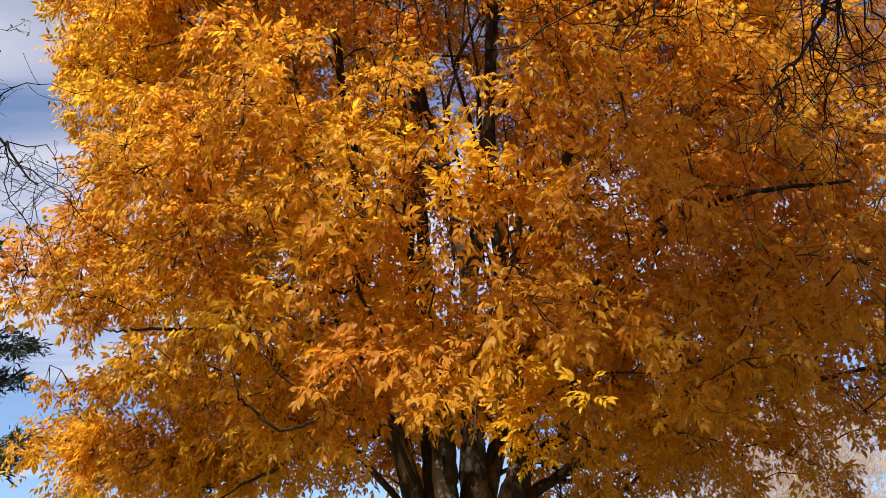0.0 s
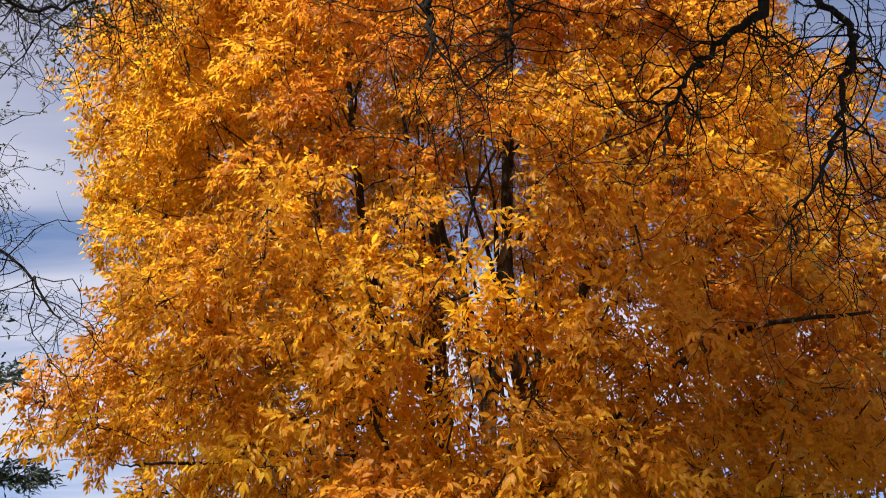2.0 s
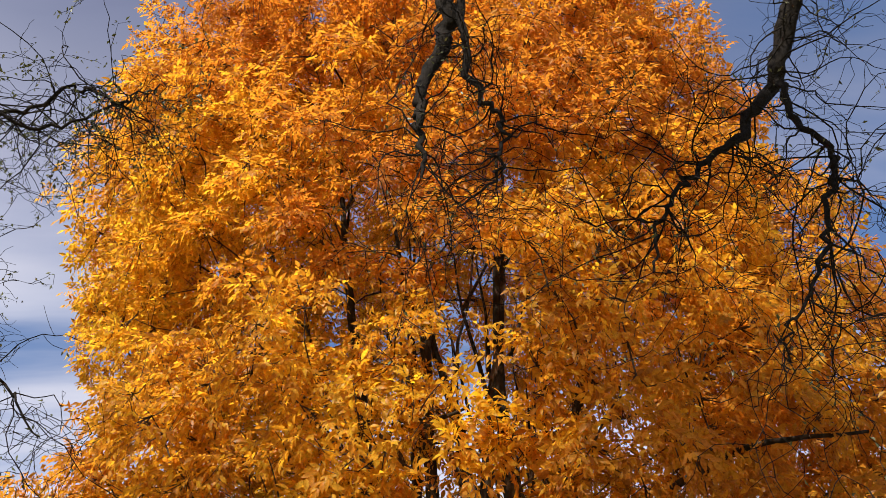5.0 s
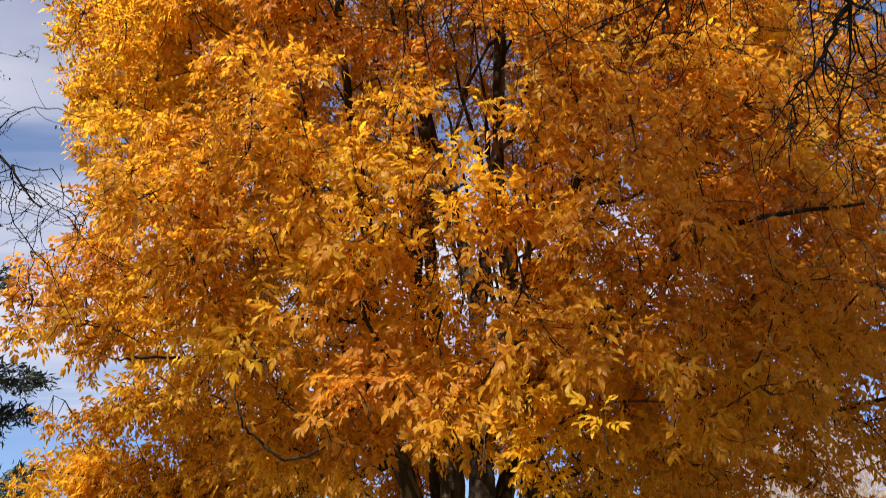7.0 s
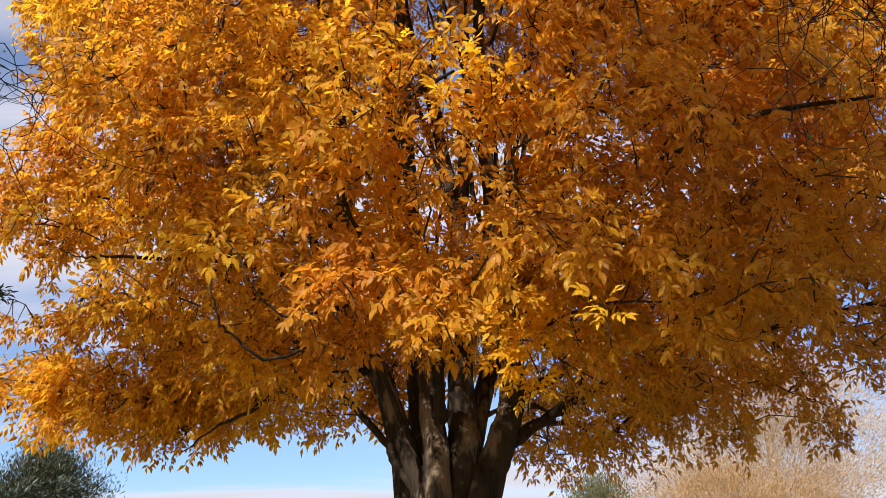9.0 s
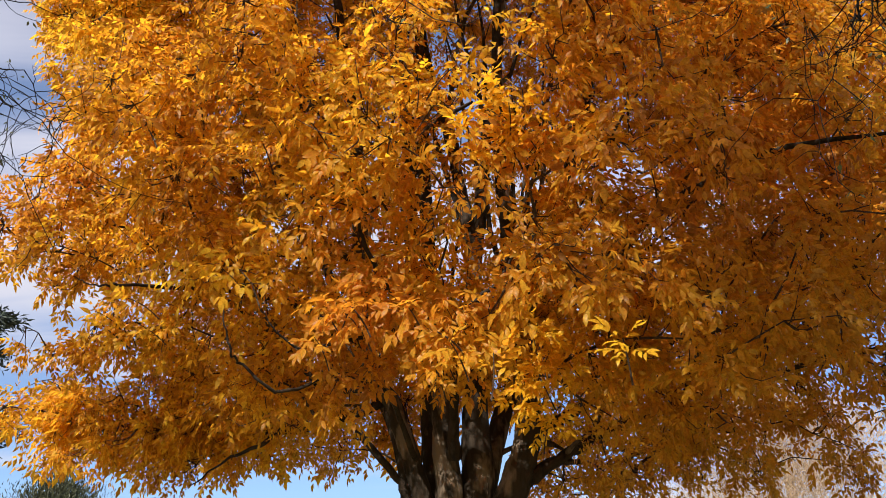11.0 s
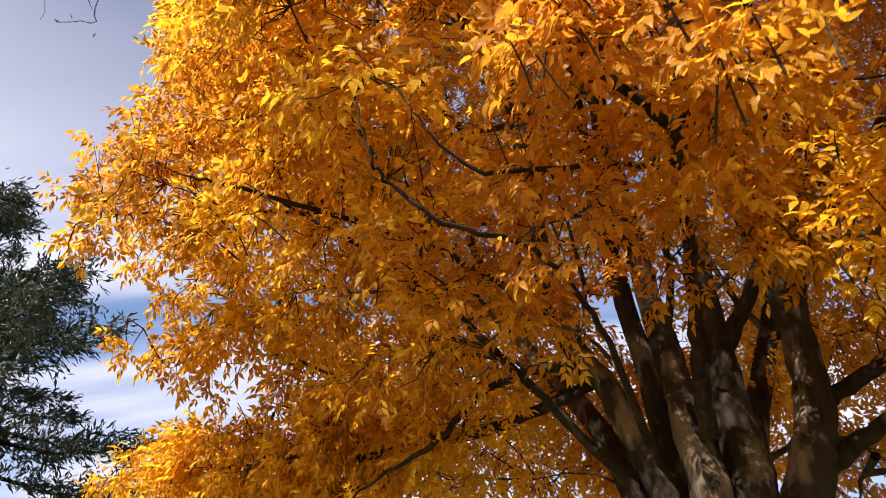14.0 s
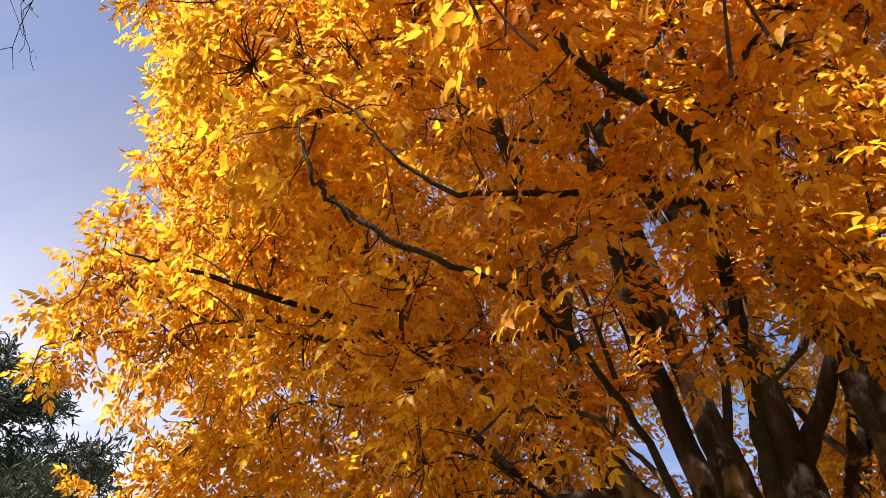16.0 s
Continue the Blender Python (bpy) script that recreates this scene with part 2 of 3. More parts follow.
def tube(line, sides, rng=None, rough=0.0):
    """Vertices and quads of a tapered tube along line (n, 4: x, y, z, radius)."""
    p, r = line[:, :3], line[:, 3]
    d = unit(np.gradient(p, axis=0))
    ref = np.array([1.0, 0.13, 0.07]) if abs(d[0, 0]) < 0.8 else np.array([0.05, 1.0, 0.1])
    s = unit(np.cross(d, ref))
    u = np.cross(s, d)
    a = np.arange(sides) * 2 * np.pi / sides
    rr = r[:, None] * np.ones(sides)
    if rng is not None:
        rr = rr * (1 + rough * rng.standard_normal(rr.shape))
    v = p[:, None] + rr[..., None] * (np.cos(a)[None, :, None] * s[:, None] + np.sin(a)[None, :, None] * u[:, None])
    n = len(p)
    i, j = np.meshgrid(np.arange(n - 1), np.arange(sides), indexing="ij")
    k = (j + 1) % sides
    f = np.stack([i * sides + j, i * sides + k, (i + 1) * sides + k, (i + 1) * sides + j], -1).reshape(-1, 4)
    return v.reshape(-1, 3), f


def many_tubes(lines, sides):
    vs, fs, o = [], [], 0
    for ln in lines:
        v, f = tube(ln, sides)
        vs.append(v)
        fs.append(f + o)
        o += len(v)
    return np.vstack(vs), np.vstack(fs)


def tree_part(name, lines, sides, mat, parent, label="", kind=""):
    v, f = many_tubes(lines, sides)
    return mesh_object(name, v - np.array(parent.location), f, mat, parent, label, kind, smooth=True)


# leaflet: folded along its midrib, broad below the middle, tip bent down; length 1 along x
LEAFLET = np.array([(0, 0, 0), (0.42, 0.21, 0.05), (0.48, 0, -0.01), (0.42, -0.21, 0.05), (1.0, 0, -0.18)])
LEAFLET_TRIS = np.array([(0, 2, 1), (1, 2, 4), (0, 3, 2), (3, 4, 2)])
PLAIN = np.array([(0, 0, 0), (0.42, 0.22, 0.05), (0.42, -0.22, 0.05), (1.0, 0, -0.1)])
PLAIN_LEAFLET = PLAIN * (1, 0.95, 1.2)
PLAIN_TRIS = np.array([(0, 3, 1), (0, 2, 3)])
STRAND = np.array([(0, 0, 0), (0.45, 0.055, 0.03), (0.45, -0.055, 0.03), (1.0, 0, -0.06)])
FINE = np.array([(0, 0, 0), (0.22, 0.15, 0.035), (0.5, 0.205, 0.035), (0.78, 0.12, -0.04), (0.25, 0, 0), (0.5, 0, -0.01), (0.78, 0, -0.08),
                 (0.22, -0.15, 0.035), (0.5, -0.205, 0.035), (0.78, -0.12, -0.04), (1.0, 0, -0.20)])
FINE_TRIS = np.array([(0, 4, 1), (1, 4, 5), (1, 5, 2), (2, 5, 6), (2, 6, 3), (3, 6, 10), (0, 7, 4), (4, 7, 8), (4, 8, 5), (5, 8, 9), (5, 9, 6), (6, 9, 10)])


def blades(pos, way, up, size, shape=LEAFLET, tris=LEAFLET_TRIS):
    """One leaf blade at each pos, along way, its face towards up."""
    way = unit(way)
    side = unit(np.cross(up, way))
    nor = np.cross(way, side)
    v = pos[:, None] + size[:, None, None] * (shape[None, :, :1] * way[:, None] + shape[None, :, 1:2] * side[:, None] + shape[None, :, 2:] * nor[:, None])
    f = (np.arange(len(pos)) * len(shape))[:, None, None] + tris[None]
    return v.reshape(-1, 3), f.reshape(-1, 3)


def ash_leaves(rng, pos, way, up, size):
    """Compound leaves: a stalk with three pairs of leaflets and one at its end. Gives the leaflets' places."""
    way, n = unit(way), len(pos)
    side = unit(np.cross(way, up))
    nor = np.cross(side, way)
    P, D, U, S = [], [], [], []
    droop = np.array([0, 0, -1.0])
    for frac, sgn, big in ((0.35, 1, 0.82), (0.35, -1, 0.82), (0.62, 1, 1.0), (0.62, -1, 1.0), (0.88, 1, 0.95), (0.88, -1, 0.95), (1.0, 0, 1.1)):
        p = pos + way * (frac * 2.0 * size)[:, None] + droop * (0.35 * frac ** 2 * size)[:, None]
        d = way * (0.62 if sgn else 1.0) + side * (0.80 * sgn) + droop * (0.4 + 0.35 * rng.random((n, 1))) + 0.16 * rng.standard_normal((n, 3))
        P.append(p), D.append(d), U.append(nor + 0.32 * rng.standard_normal((n, 3))), S.append(size * big * rng.uniform(0.75, 1.15, n))
    keep = rng.random(7 * n) < 0.93
    return [np.concatenate(a)[keep] for a in (P, D, U, S)]


# ---- ground ----
def ground_height(x, y):
    return -0.075 * np.clip(y, -6, 10) + 0.06 * np.sin(x * 0.4) * np.cos(y * 0.3)


def make_ground():
    xs = np.concatenate([[-3000, -900, -300, -120, -60], np.linspace(-30, 30, 41), [60, 120, 300, 900, 3000]])
    X, Y = np.meshgrid(xs, xs + 8, indexing="ij")
    Z = ground_height(X, Y)
    n = len(xs)
    i, j = np.meshgrid(np.arange(n - 1), np.arange(n - 1), indexing="ij")
    f = np.stack([i * n + j, (i + 1) * n + j, (i + 1) * n + j + 1, i * n + j + 1], -1).reshape(-1, 4)
    g = mesh_object("ground", np.stack([X, Y, Z], -1).reshape(-1, 3), f, GRASS, smooth=True)
    tagged(g, "dry autumn grass sloping gently down to the tree", "ground", "", "structure")


make_ground()


# ---- the golden ash ----
BASE = np.array([0.15, 9.6, -0.75])
CENTRE = np.array([-0.1, 9.6, 9.4])
WEST = ((3.4, 2.8), (4.2, 3.6), (4.9, 4.4), (5.5, 5.3), (6.2, 5.75), (6.7, 5.65), (7.2, 5.1), (8.0, 4.9), (8.7, 5.4), (9.5, 5.8), (10.6, 6.2), (12.5, 6.6), (18.0, 6.6))      # height, reach


def crown_reach(p):
    """How far out in the crown the points lie: 1 on its outline."""
    q = p - CENTRE
    z, r = p[:, 2], np.hypot(q[:, 0], q[:, 1])
    east = q[:, 0] / np.maximum(r, 0.01)
    west_r = np.interp(z, [w[0] for w in WEST], [w[1] for w in WEST])
    east_r, front_r = np.interp(z, (9.0, 10.5, 12.5), (6.2, 5.7, 6.1)), 4.6
    reach = front_r + (east_r - front_r) * np.maximum(east, 0) ** 0.7 + (west_r - front_r) * np.maximum(-east, 0) ** 0.7
    turn = np.degrees(np.arctan2(q[:, 1], q[:, 0])) % 360
    reach = reach - 0.75 * np.exp(-((turn - 216) / 12) ** 2) * np.clip((8.6 - z) / 1.2, 0, 1)      # hollow on the south-west, below the shoulder
    high, low = np.clip((z - 9.5) / (7.8 + 0.6 * np.maximum(-east, 0)), 0, 1.4), np.clip((7 - z) / 3.7, 0, 1.4)
    lump = 0.06 * np.sin(1.3 * p[:, 0] + 0.7 * z) * np.sin(1.1 * z + 0.9 * p[:, 1] + 1.0) + 0.05 * np.sin(2.9 * p[:, 0] + 2.3 * p[:, 1]) * np.sin(2.7 * z)
    return ((r / reach) ** 2.6 + high ** 2.6 + low ** 9) ** (1 / 2.6) + lump


def low_limb(p):
    """The long low branch that reaches out under the crown."""
    out = p[:, 0] + 4.0
    return np.sqrt((out / 2.5) ** 2 + ((p[:, 1] - 10.85 + 0.36 * out) / 0.8) ** 2 + ((p[:, 2] - 4.52 + 0.19 * out) / 0.62) ** 2)


def low_lobe(p):
    """A short bough of leaves under the crown's western edge, above the long one."""
    return np.sqrt(((p[:, 0] + 4.0) / 0.95) ** 2 + ((p[:, 1] - 9.35) / 0.6) ** 2 + ((p[:, 2] - 5.02 - 0.1 * (p[:, 0] + 4.0)) / 0.34) ** 2)


def sunny(p, spot, wide=0.36):
    """Points on the way of the sunlight to a spot."""
    v = p - np.array(spot)
    along = v @ np.array(SUN)
    return (along > 0.1) & (np.linalg.norm(v - along[:, None] * np.array(SUN), axis=1) < wide)


def leaf_floor(p):
    """The height down to which the leaves hang."""
    x, y, _ = p.T
    return np.where(x > 1.2, 3.5 + 0.06 * (y - 6), np.where(x < -0.3, 3.45, 3.72) + np.where(x < -0.3, 0.14, 0.22) * (y - 6))


def fullness(p):
    """How much leaf grows at the points: less in the clefts where the stems show, none in the bays under the boughs."""
    x, y, z = p.T
    full = np.ones(len(p))
    in_front = y < 9.7
    # the cleft in the middle, up along the fork of the stems
    cleft = np.abs(x - 0.045 * y + 0.02) < 0.072 * y * np.clip(1.25 - 0.03 * z, 0.7, 1.1)
    full = np.where(cleft & in_front & (z > 3.6 + 0.32 * y) & (z < 1.6 + 1.05 * y), 0.10, full)
    full = np.where((np.abs(x - 0.45) < 0.8) & ~in_front & (z > 5.5) & (z < 12.5), 0.42, full)
    # a second one beside it, higher up, along the western stem
    full = np.where((np.abs(x + 0.135 * y) < 0.055 * y) & in_front & (z > 2.6 + 0.66 * y) & (z < 1.7 + 1.25 * y), 0.35, full)
    # thin towards the east, where limbs and sky show through
    full = np.where((np.abs(x - 0.235 * y) < 0.05 * y) & (z > 2.2 + 0.55 * y) & (z < 1.7 + 0.82 * y), 0.38, full)
    full = np.where(np.hypot(x - 0.2, y - 9.6) < 1.5 - 0.3 * (z - 3.5), 0.0, full)      # bare around the stems, low down
    # open sky between the long low branch and the crown above it
    full = np.where((x < -0.36 * y) & (z < 2.42 + 0.36 * (y - 0.4)) & (y > 6), 0.0, full)
    full = np.where(z < leaf_floor(p), 0.0, full)
    full = np.where((x < -0.9) & (y > 8.0) & (z < 5.2), 0.5 * full, full)
    full = np.where((x > 1.0) & (z < 5.4), np.where(y > 8.5, 0.45, 0.75) * full, full)
    for spot in SHOWN:
        full = np.where(sunny(p, spot), 0.0, full)
    return np.where(np.minimum(low_limb(p), low_lobe(p)) < 1, 1.0, full)


SHOWN = [(0.74, 7.45, 3.95), (0.8, 7.4, 4.3), (-0.2, 9.4, 3.4)]      # where the sun reaches deep below the crown's edge


def scatter(rng, low, high, apart, accept, tries, squash=1.4):
    """Points spread at random, none nearer to another than apart (heights count squash times)."""
    kept, cells = [], {}
    p = rng.uniform(low, high, (tries, 3))
    p = p[accept(p)]
    key = np.floor(p * (1, 1, squash) / apart).astype(int)
    around = [(a, b, c) for a in (-1, 0, 1) for b in (-1, 0, 1) for c in (-1, 0, 1)]
    for q, k in zip(p, key):
        s = q * (1, 1, squash)
        if all(((s - o) ** 2).sum() > apart ** 2 for d in around for o in cells.get((k[0] + d[0], k[1] + d[1], k[2] + d[2]), ())):
            cells.setdefault(tuple(k), []).append(s)
            kept.append(q)
    return np.array(kept)


def leaf_masses(rng):
    """The middles of the leafy masses: close together on the crown's outside, a few within, and along the low limb."""
    box = (-7.2, 3.8, 3.0), (7.0, 16.2, 18.4)

    def chance(p, a):
        return rng.random(len(p)) < a

    def outer(p):
        e = crown_reach(p)
        skin = (e > 0.70) | ((p[:, 2] < leaf_floor(p) + 1.2) & (e > 0.2))
        return skin & (e < 0.91) & chance(p, fullness(p)) & chance(p, np.where(p[:, 1] > 11.5, np.where(p[:, 2] < 7.5, 0.55, 0.36), 1.0))

    def inner(p):
        e = crown_reach(p)
        return (e > 0.35) & (e < 0.72) & chance(p, fullness(p)) & (p[:, 1] < 12.5)
    return np.vstack([scatter(rng, (-6.7, 9.0, 3.6), (-1.4, 12.6, 5.9), 0.5, lambda p: low_limb(p) < 0.9, 3000),
                      scatter(rng, *box, 0.72, outer, 45000), scatter(rng, *box, 1.1, inner, 20000),
                      scatter(rng, (-5.0, 8.7, 4.4), (-3.0, 10.0, 5.5), 0.5, lambda p: low_lobe(p) < 0.9, 400)])


def rosettes(rng, mid):
    """Leafy shoot ends over each mass like tiles on a dome that droops at its rim. Gives their places, ways and masses."""
    each = 16
    out = unit((mid - CENTRE) * (1, 1, 0.45))
    facing = unit(0.8 * out + np.array([0, 0, 0.55]) + 0.25 * rng.standard_normal(mid.shape))
    side = unit(np.cross(facing, np.array([0.1, 0.2, 1.0])))
    up = np.cross(side, facing)
    wide = rng.uniform(0.28, 0.52, len(mid))
    rho, a = np.sqrt((np.arange(each) + 0.6) / each), 2.39996 * np.arange(each)
    spin = rng.uniform(0, 6.3, len(mid))[:, None]
    u, v = wide[:, None] * rho * np.cos(a + spin), wide[:, None] * rho * np.sin(a + spin)
    tile = u[..., None] * side[:, None] + v[..., None] * up[:, None]
    pos = mid[:, None] + tile - facing[:, None] * (0.75 * (u ** 2 + v ** 2))[..., None] + 0.10 * rng.standard_normal(tile.shape) - np.array([0, 0, 0.35]) * (u ** 2 + v ** 2)[..., None]
    way = unit(0.75 * facing[:, None] + 0.9 * tile / wide[:, None, None] + np.array([0, 0, 0.12]) + 0.25 * rng.standard_normal(tile.shape))
    owner = np.repeat(np.arange(len(mid)), each)
    pos, way = pos.reshape(-1, 3), way.reshape(-1, 3)
    low = np.minimum(low_limb(pos), low_lobe(pos))
    keep = ((crown_reach(pos) < 0.98) | (low < 1.25)) & (rng.random(len(pos)) < np.where(low < 1.25, 0.9, 0.25 + 0.7 * fullness(pos))) & (fullness(pos + np.array([0, 0, 0.25])) > 0.01)
    return pos[keep], way[keep], owner[keep]


def rosette_leaves(rng, pos, axis, size, each=6):
    """Compound leaves in a whorl round each shoot end: places, ways, faces and sizes."""
    n = len(pos)
    side = unit(np.cross(axis, np.array([0.2, 0.1, 1.0]) + 0.2 * rng.standard_normal((n, 3))))
    up = np.cross(side, axis)
    spin = rng.uniform(0, 6.3, n)
    P, W, U, S = [], [], [], []
    for j in range(each):
        a = spin + 6.283 * j / (each - 1) + 0.3 * rng.standard_normal(n)
        tilt = np.radians(rng.uniform(45, 85, n) if j < each - 1 else rng.uniform(0, 30, n))
        way = np.cos(tilt)[:, None] * axis + np.sin(tilt)[:, None] * (np.cos(a)[:, None] * side + np.sin(a)[:, None] * up)
        P.append(pos - axis * rng.uniform(0.0, 0.12, (n, 1)))
        W.append(unit(way + np.array([0, 0, -0.22])))
        U.append(unit(axis + 0.35 * way + np.array([0, 0, 0.25])) + 0.2 * rng.standard_normal((n, 3)))
        S.append(size * rng.uniform(0.75, 1.2, n))
    return [np.concatenate(a) for a in (P, W, U, S)]


STEMS = {  # x, y, z, radius
    "left": [(0.02, 9.55, 1.2, 0.18), (-0.10, 9.55, 2.9, 0.115), (-0.21, 9.6, 3.3, 0.11), (-0.38, 9.6, 3.82, 0.105), (-0.56, 9.6, 4.3, 0.10), (-0.96, 9.6, 5.2, 0.095), (-1.1, 9.6, 7.0, 0.09), (-1.28, 9.5, 8.4, 0.075), (-1.65, 9.5, 10.5, 0.06), (-1.95, 9.5, 12.6, 0.04), (-2.1, 9.5, 14.3, 0.015)],
    "dark": [(0.0, 9.8, 1.2, 0.16), (-0.05, 9.85, 2.9, 0.12), (-0.13, 9.85, 3.75, 0.105), (-0.2, 9.9, 4.6, 0.095), (-0.45, 9.8, 6.5, 0.075), (-0.55, 9.8, 8.9, 0.055), (-0.9, 9.8, 11.4, 0.035), (-1.2, 9.9, 13.5, 0.012)],
    "pale": [(0.1, 9.45, 1.2, 0.20), (0.08, 9.45, 2.9, 0.15), (0.02, 9.5, 3.8, 0.135), (-0.06, 9.5, 4.5, 0.115), (-0.15, 9.5, 5.3, 0.10), (-0.28, 9.5, 7.2, 0.085), (-0.45, 9.4, 10.5, 0.055), (-0.6, 9.4, 15.0, 0.015)],
    "middle": [(0.25, 9.65, 1.2, 0.26), (0.36, 9.65, 2.9, 0.21), (0.36, 9.65, 4.0, 0.165), (0.34, 9.6, 5.0, 0.11), (0.33, 9.6, 6.25, 0.10), (0.15, 9.6, 7.4, 0.075), (-0.05, 9.6, 8.4, 0.06), (-0.38, 9.6, 10.0, 0.045), (-0.6, 9.7, 13.8, 0.015)],
    "fork": [(0.33, 9.6, 5.9, 0.085), (0.45, 9.6, 7.0, 0.075), (0.54, 9.6, 8.2, 0.065), (0.74, 9.6, 9.8, 0.055), (0.85, 9.6, 11.3, 0.04), (0.95, 9.6, 14.2, 0.015)],
    "right": [(0.35, 9.5, 1.2, 0.25), (0.58, 9.5, 2.9, 0.185), (0.77, 9.5, 3.5, 0.165), (0.93, 9.5, 4.1, 0.14), (0.92, 9.5, 5.2, 0.115), (0.80, 9.5, 6.2, 0.11), (0.71, 9.5, 7.4, 0.095), (0.68, 9.5, 9.0, 0.075), (0.75, 9.4, 12.0, 0.04), (0.9, 9.4, 14.5, 0.015)],
    "leaning": [(0.92, 9.5, 4.6, 0.12), (1.15, 9.4, 5.6, 0.095), (1.5, 9.3, 7.2, 0.075), (1.95, 9.1, 9.0, 0.055), (2.45, 8.9, 11.6, 0.035), (2.7, 8.8, 13.6, 0.012)],
    "back": [(0.3, 9.9, 1.6, 0.2), (0.6, 10.5, 4.0, 0.13), (1.4, 11.3, 6.4, 0.09), (2.2, 12.2, 9.5, 0.05), (2.6, 12.8, 12.0, 0.02)],
    "back_left": [(-0.1, 9.8, 1.6, 0.16), (-0.5, 10.6, 4.2, 0.11), (-1.6, 11.6, 6.6, 0.07), (-2.4, 12.4, 9.8, 0.045), (-2.7, 12.7, 11.6, 0.02)],
}
BOUGHS = {
    "low_right": [(0.70, 9.5, 3.3, 0.09), (0.98, 9.5, 3.58, 0.075), (1.45, 9.5, 3.87, 0.058), (1.9, 9.4, 4.1, 0.045), (2.9, 8.9, 4.4, 0.032), (4.5, 8.0, 4.6, 0.02), (5.2, 7.8, 4.5, 0.01)],
    "upper_right": [(0.9, 9.48, 3.95, 0.075), (1.17, 9.5, 4.12, 0.065), (1.62, 9.4, 4.37, 0.055), (2.4, 9.1, 4.9, 0.026), (2.8, 9.05, 5.1, 0.014), (3.1, 9.0, 5.3, 0.006)],
    "low_left": [(-0.6, 9.7, 4.45, 0.055), (-1.5, 9.85, 4.15, 0.048), (-2.4, 10.2, 4.2, 0.04), (-3.3, 10.45, 4.2, 0.03), (-4.4, 10.95, 4.5, 0.02), (-5.9, 11.4, 4.8, 0.006)],
    "drooping": [(-0.6, 9.6, 4.5, 0.05), (-1.1, 9.55, 4.5, 0.042), (-1.55, 9.5, 4.28, 0.034), (-1.97, 9.6, 3.9, 0.026), (-2.35, 9.75, 3.78, 0.016), (-2.75, 9.7, 3.45, 0.006)],
    "thin_left": [(-0.15, 9.55, 3.0, 0.05), (-0.4, 9.6, 3.32, 0.046), (-0.6, 9.6, 3.65, 0.042), (-1.9, 8.9, 4.9, 0.028), (-3.1, 8.4, 5.6, 0.015)],
    "front": [(0.10, 9.35, 3.7, 0.075), (0.08, 8.9, 4.3, 0.05), (0.05, 8.2, 4.60, 0.040), (-0.08, 7.4, 4.45, 0.035), (-0.17, 6.83, 4.22, 0.034), (-0.53, 6.49, 4.38, 0.024), (-0.75, 6.25, 4.75, 0.014), (-0.85, 6.0, 5.2, 0.006)],
    "front_arm": [(-0.17, 6.85, 4.23, 0.028), (0.05, 6.65, 4.25, 0.022), (0.38, 6.5, 4.5, 0.014), (0.6, 6.3, 4.9, 0.006)],
    "front_cross": [(-0.08, 7.35, 4.43, 0.024), (-0.4, 7.1, 4.27, 0.02), (-0.64, 6.98, 4.17, 0.017), (-1.14, 6.7, 3.92, 0.012), (-1.35, 6.55, 3.98, 0.008), (-1.5, 6.4, 4.15, 0.004)],
    "front_left": [(-0.3, 9.4, 3.7, 0.034), (-0.6, 8.5, 4.15, 0.022), (-0.95, 7.4, 3.95, 0.016), (-1.31, 6.72, 3.58, 0.014), (-1.6, 6.52, 3.72, 0.011), (-1.68, 6.38, 3.80, 0.008), (-1.75, 6.3, 4.1, 0.006)],
    "west": [(-0.9, 9.6, 5.0, 0.039), (-1.8, 8.9, 5.3, 0.029), (-2.8, 7.6, 4.85, 0.017), (-3.1, 7.2, 4.66, 0.009), (-3.3, 7.1, 4.7, 0.004)],
    "far_west": [(-1.1, 9.6, 6.2, 0.042), (-2.2, 9.5, 6.2, 0.030), (-3.2, 9.3, 6.3, 0.020), (-4.4, 9.1, 6.4, 0.010)],
    "front_high": [(-0.38, 9.45, 5.6, 0.07), (-0.4, 8.3, 6.3, 0.055), (-0.3, 6.9, 6.1, 0.035), (0.1, 5.7, 5.6, 0.012)],
    "vee": [(0.32, 9.55, 4.2, 0.08), (0.42, 9.5, 4.6, 0.07), (0.77, 9.45, 5.24, 0.06), (1.3, 9.2, 6.6, 0.04), (1.8, 8.6, 8.4, 0.015)],
    "front_right": [(1.0, 9.4, 5.1, 0.065), (1.7, 8.0, 5.6, 0.05), (2.5, 6.4, 5.6, 0.03), (3.2, 5.4, 5.2, 0.012)],
}


def upright_shoots(rng, stems, count):
    """Slim upright shoots that rise from the stems and fan out through the crown."""
    made = []
    for _ in range(count):
        ln = stems[rng.integers(len(stems))]
        at = ln[rng.integers(len(ln) // 3, len(ln) - 6)]
        lean, rise = rng.normal(0, 0.22, 2) + 0.05 * (at[:2] - CENTRE[:2]), rng.uniform(2.5, 5.0)
        t = np.linspace(0, 1, 9)[:, None]
        pts = at[:3] + np.hstack([lean * rise * t ** 0.8, rise * t]) + 0.03 * rng.standard_normal((9, 3)) * (t > 0)
        r = min(0.6 * at[3], 0.04)
        made.append(np.hstack([pts, r + (0.006 - r) * t]))
    return made


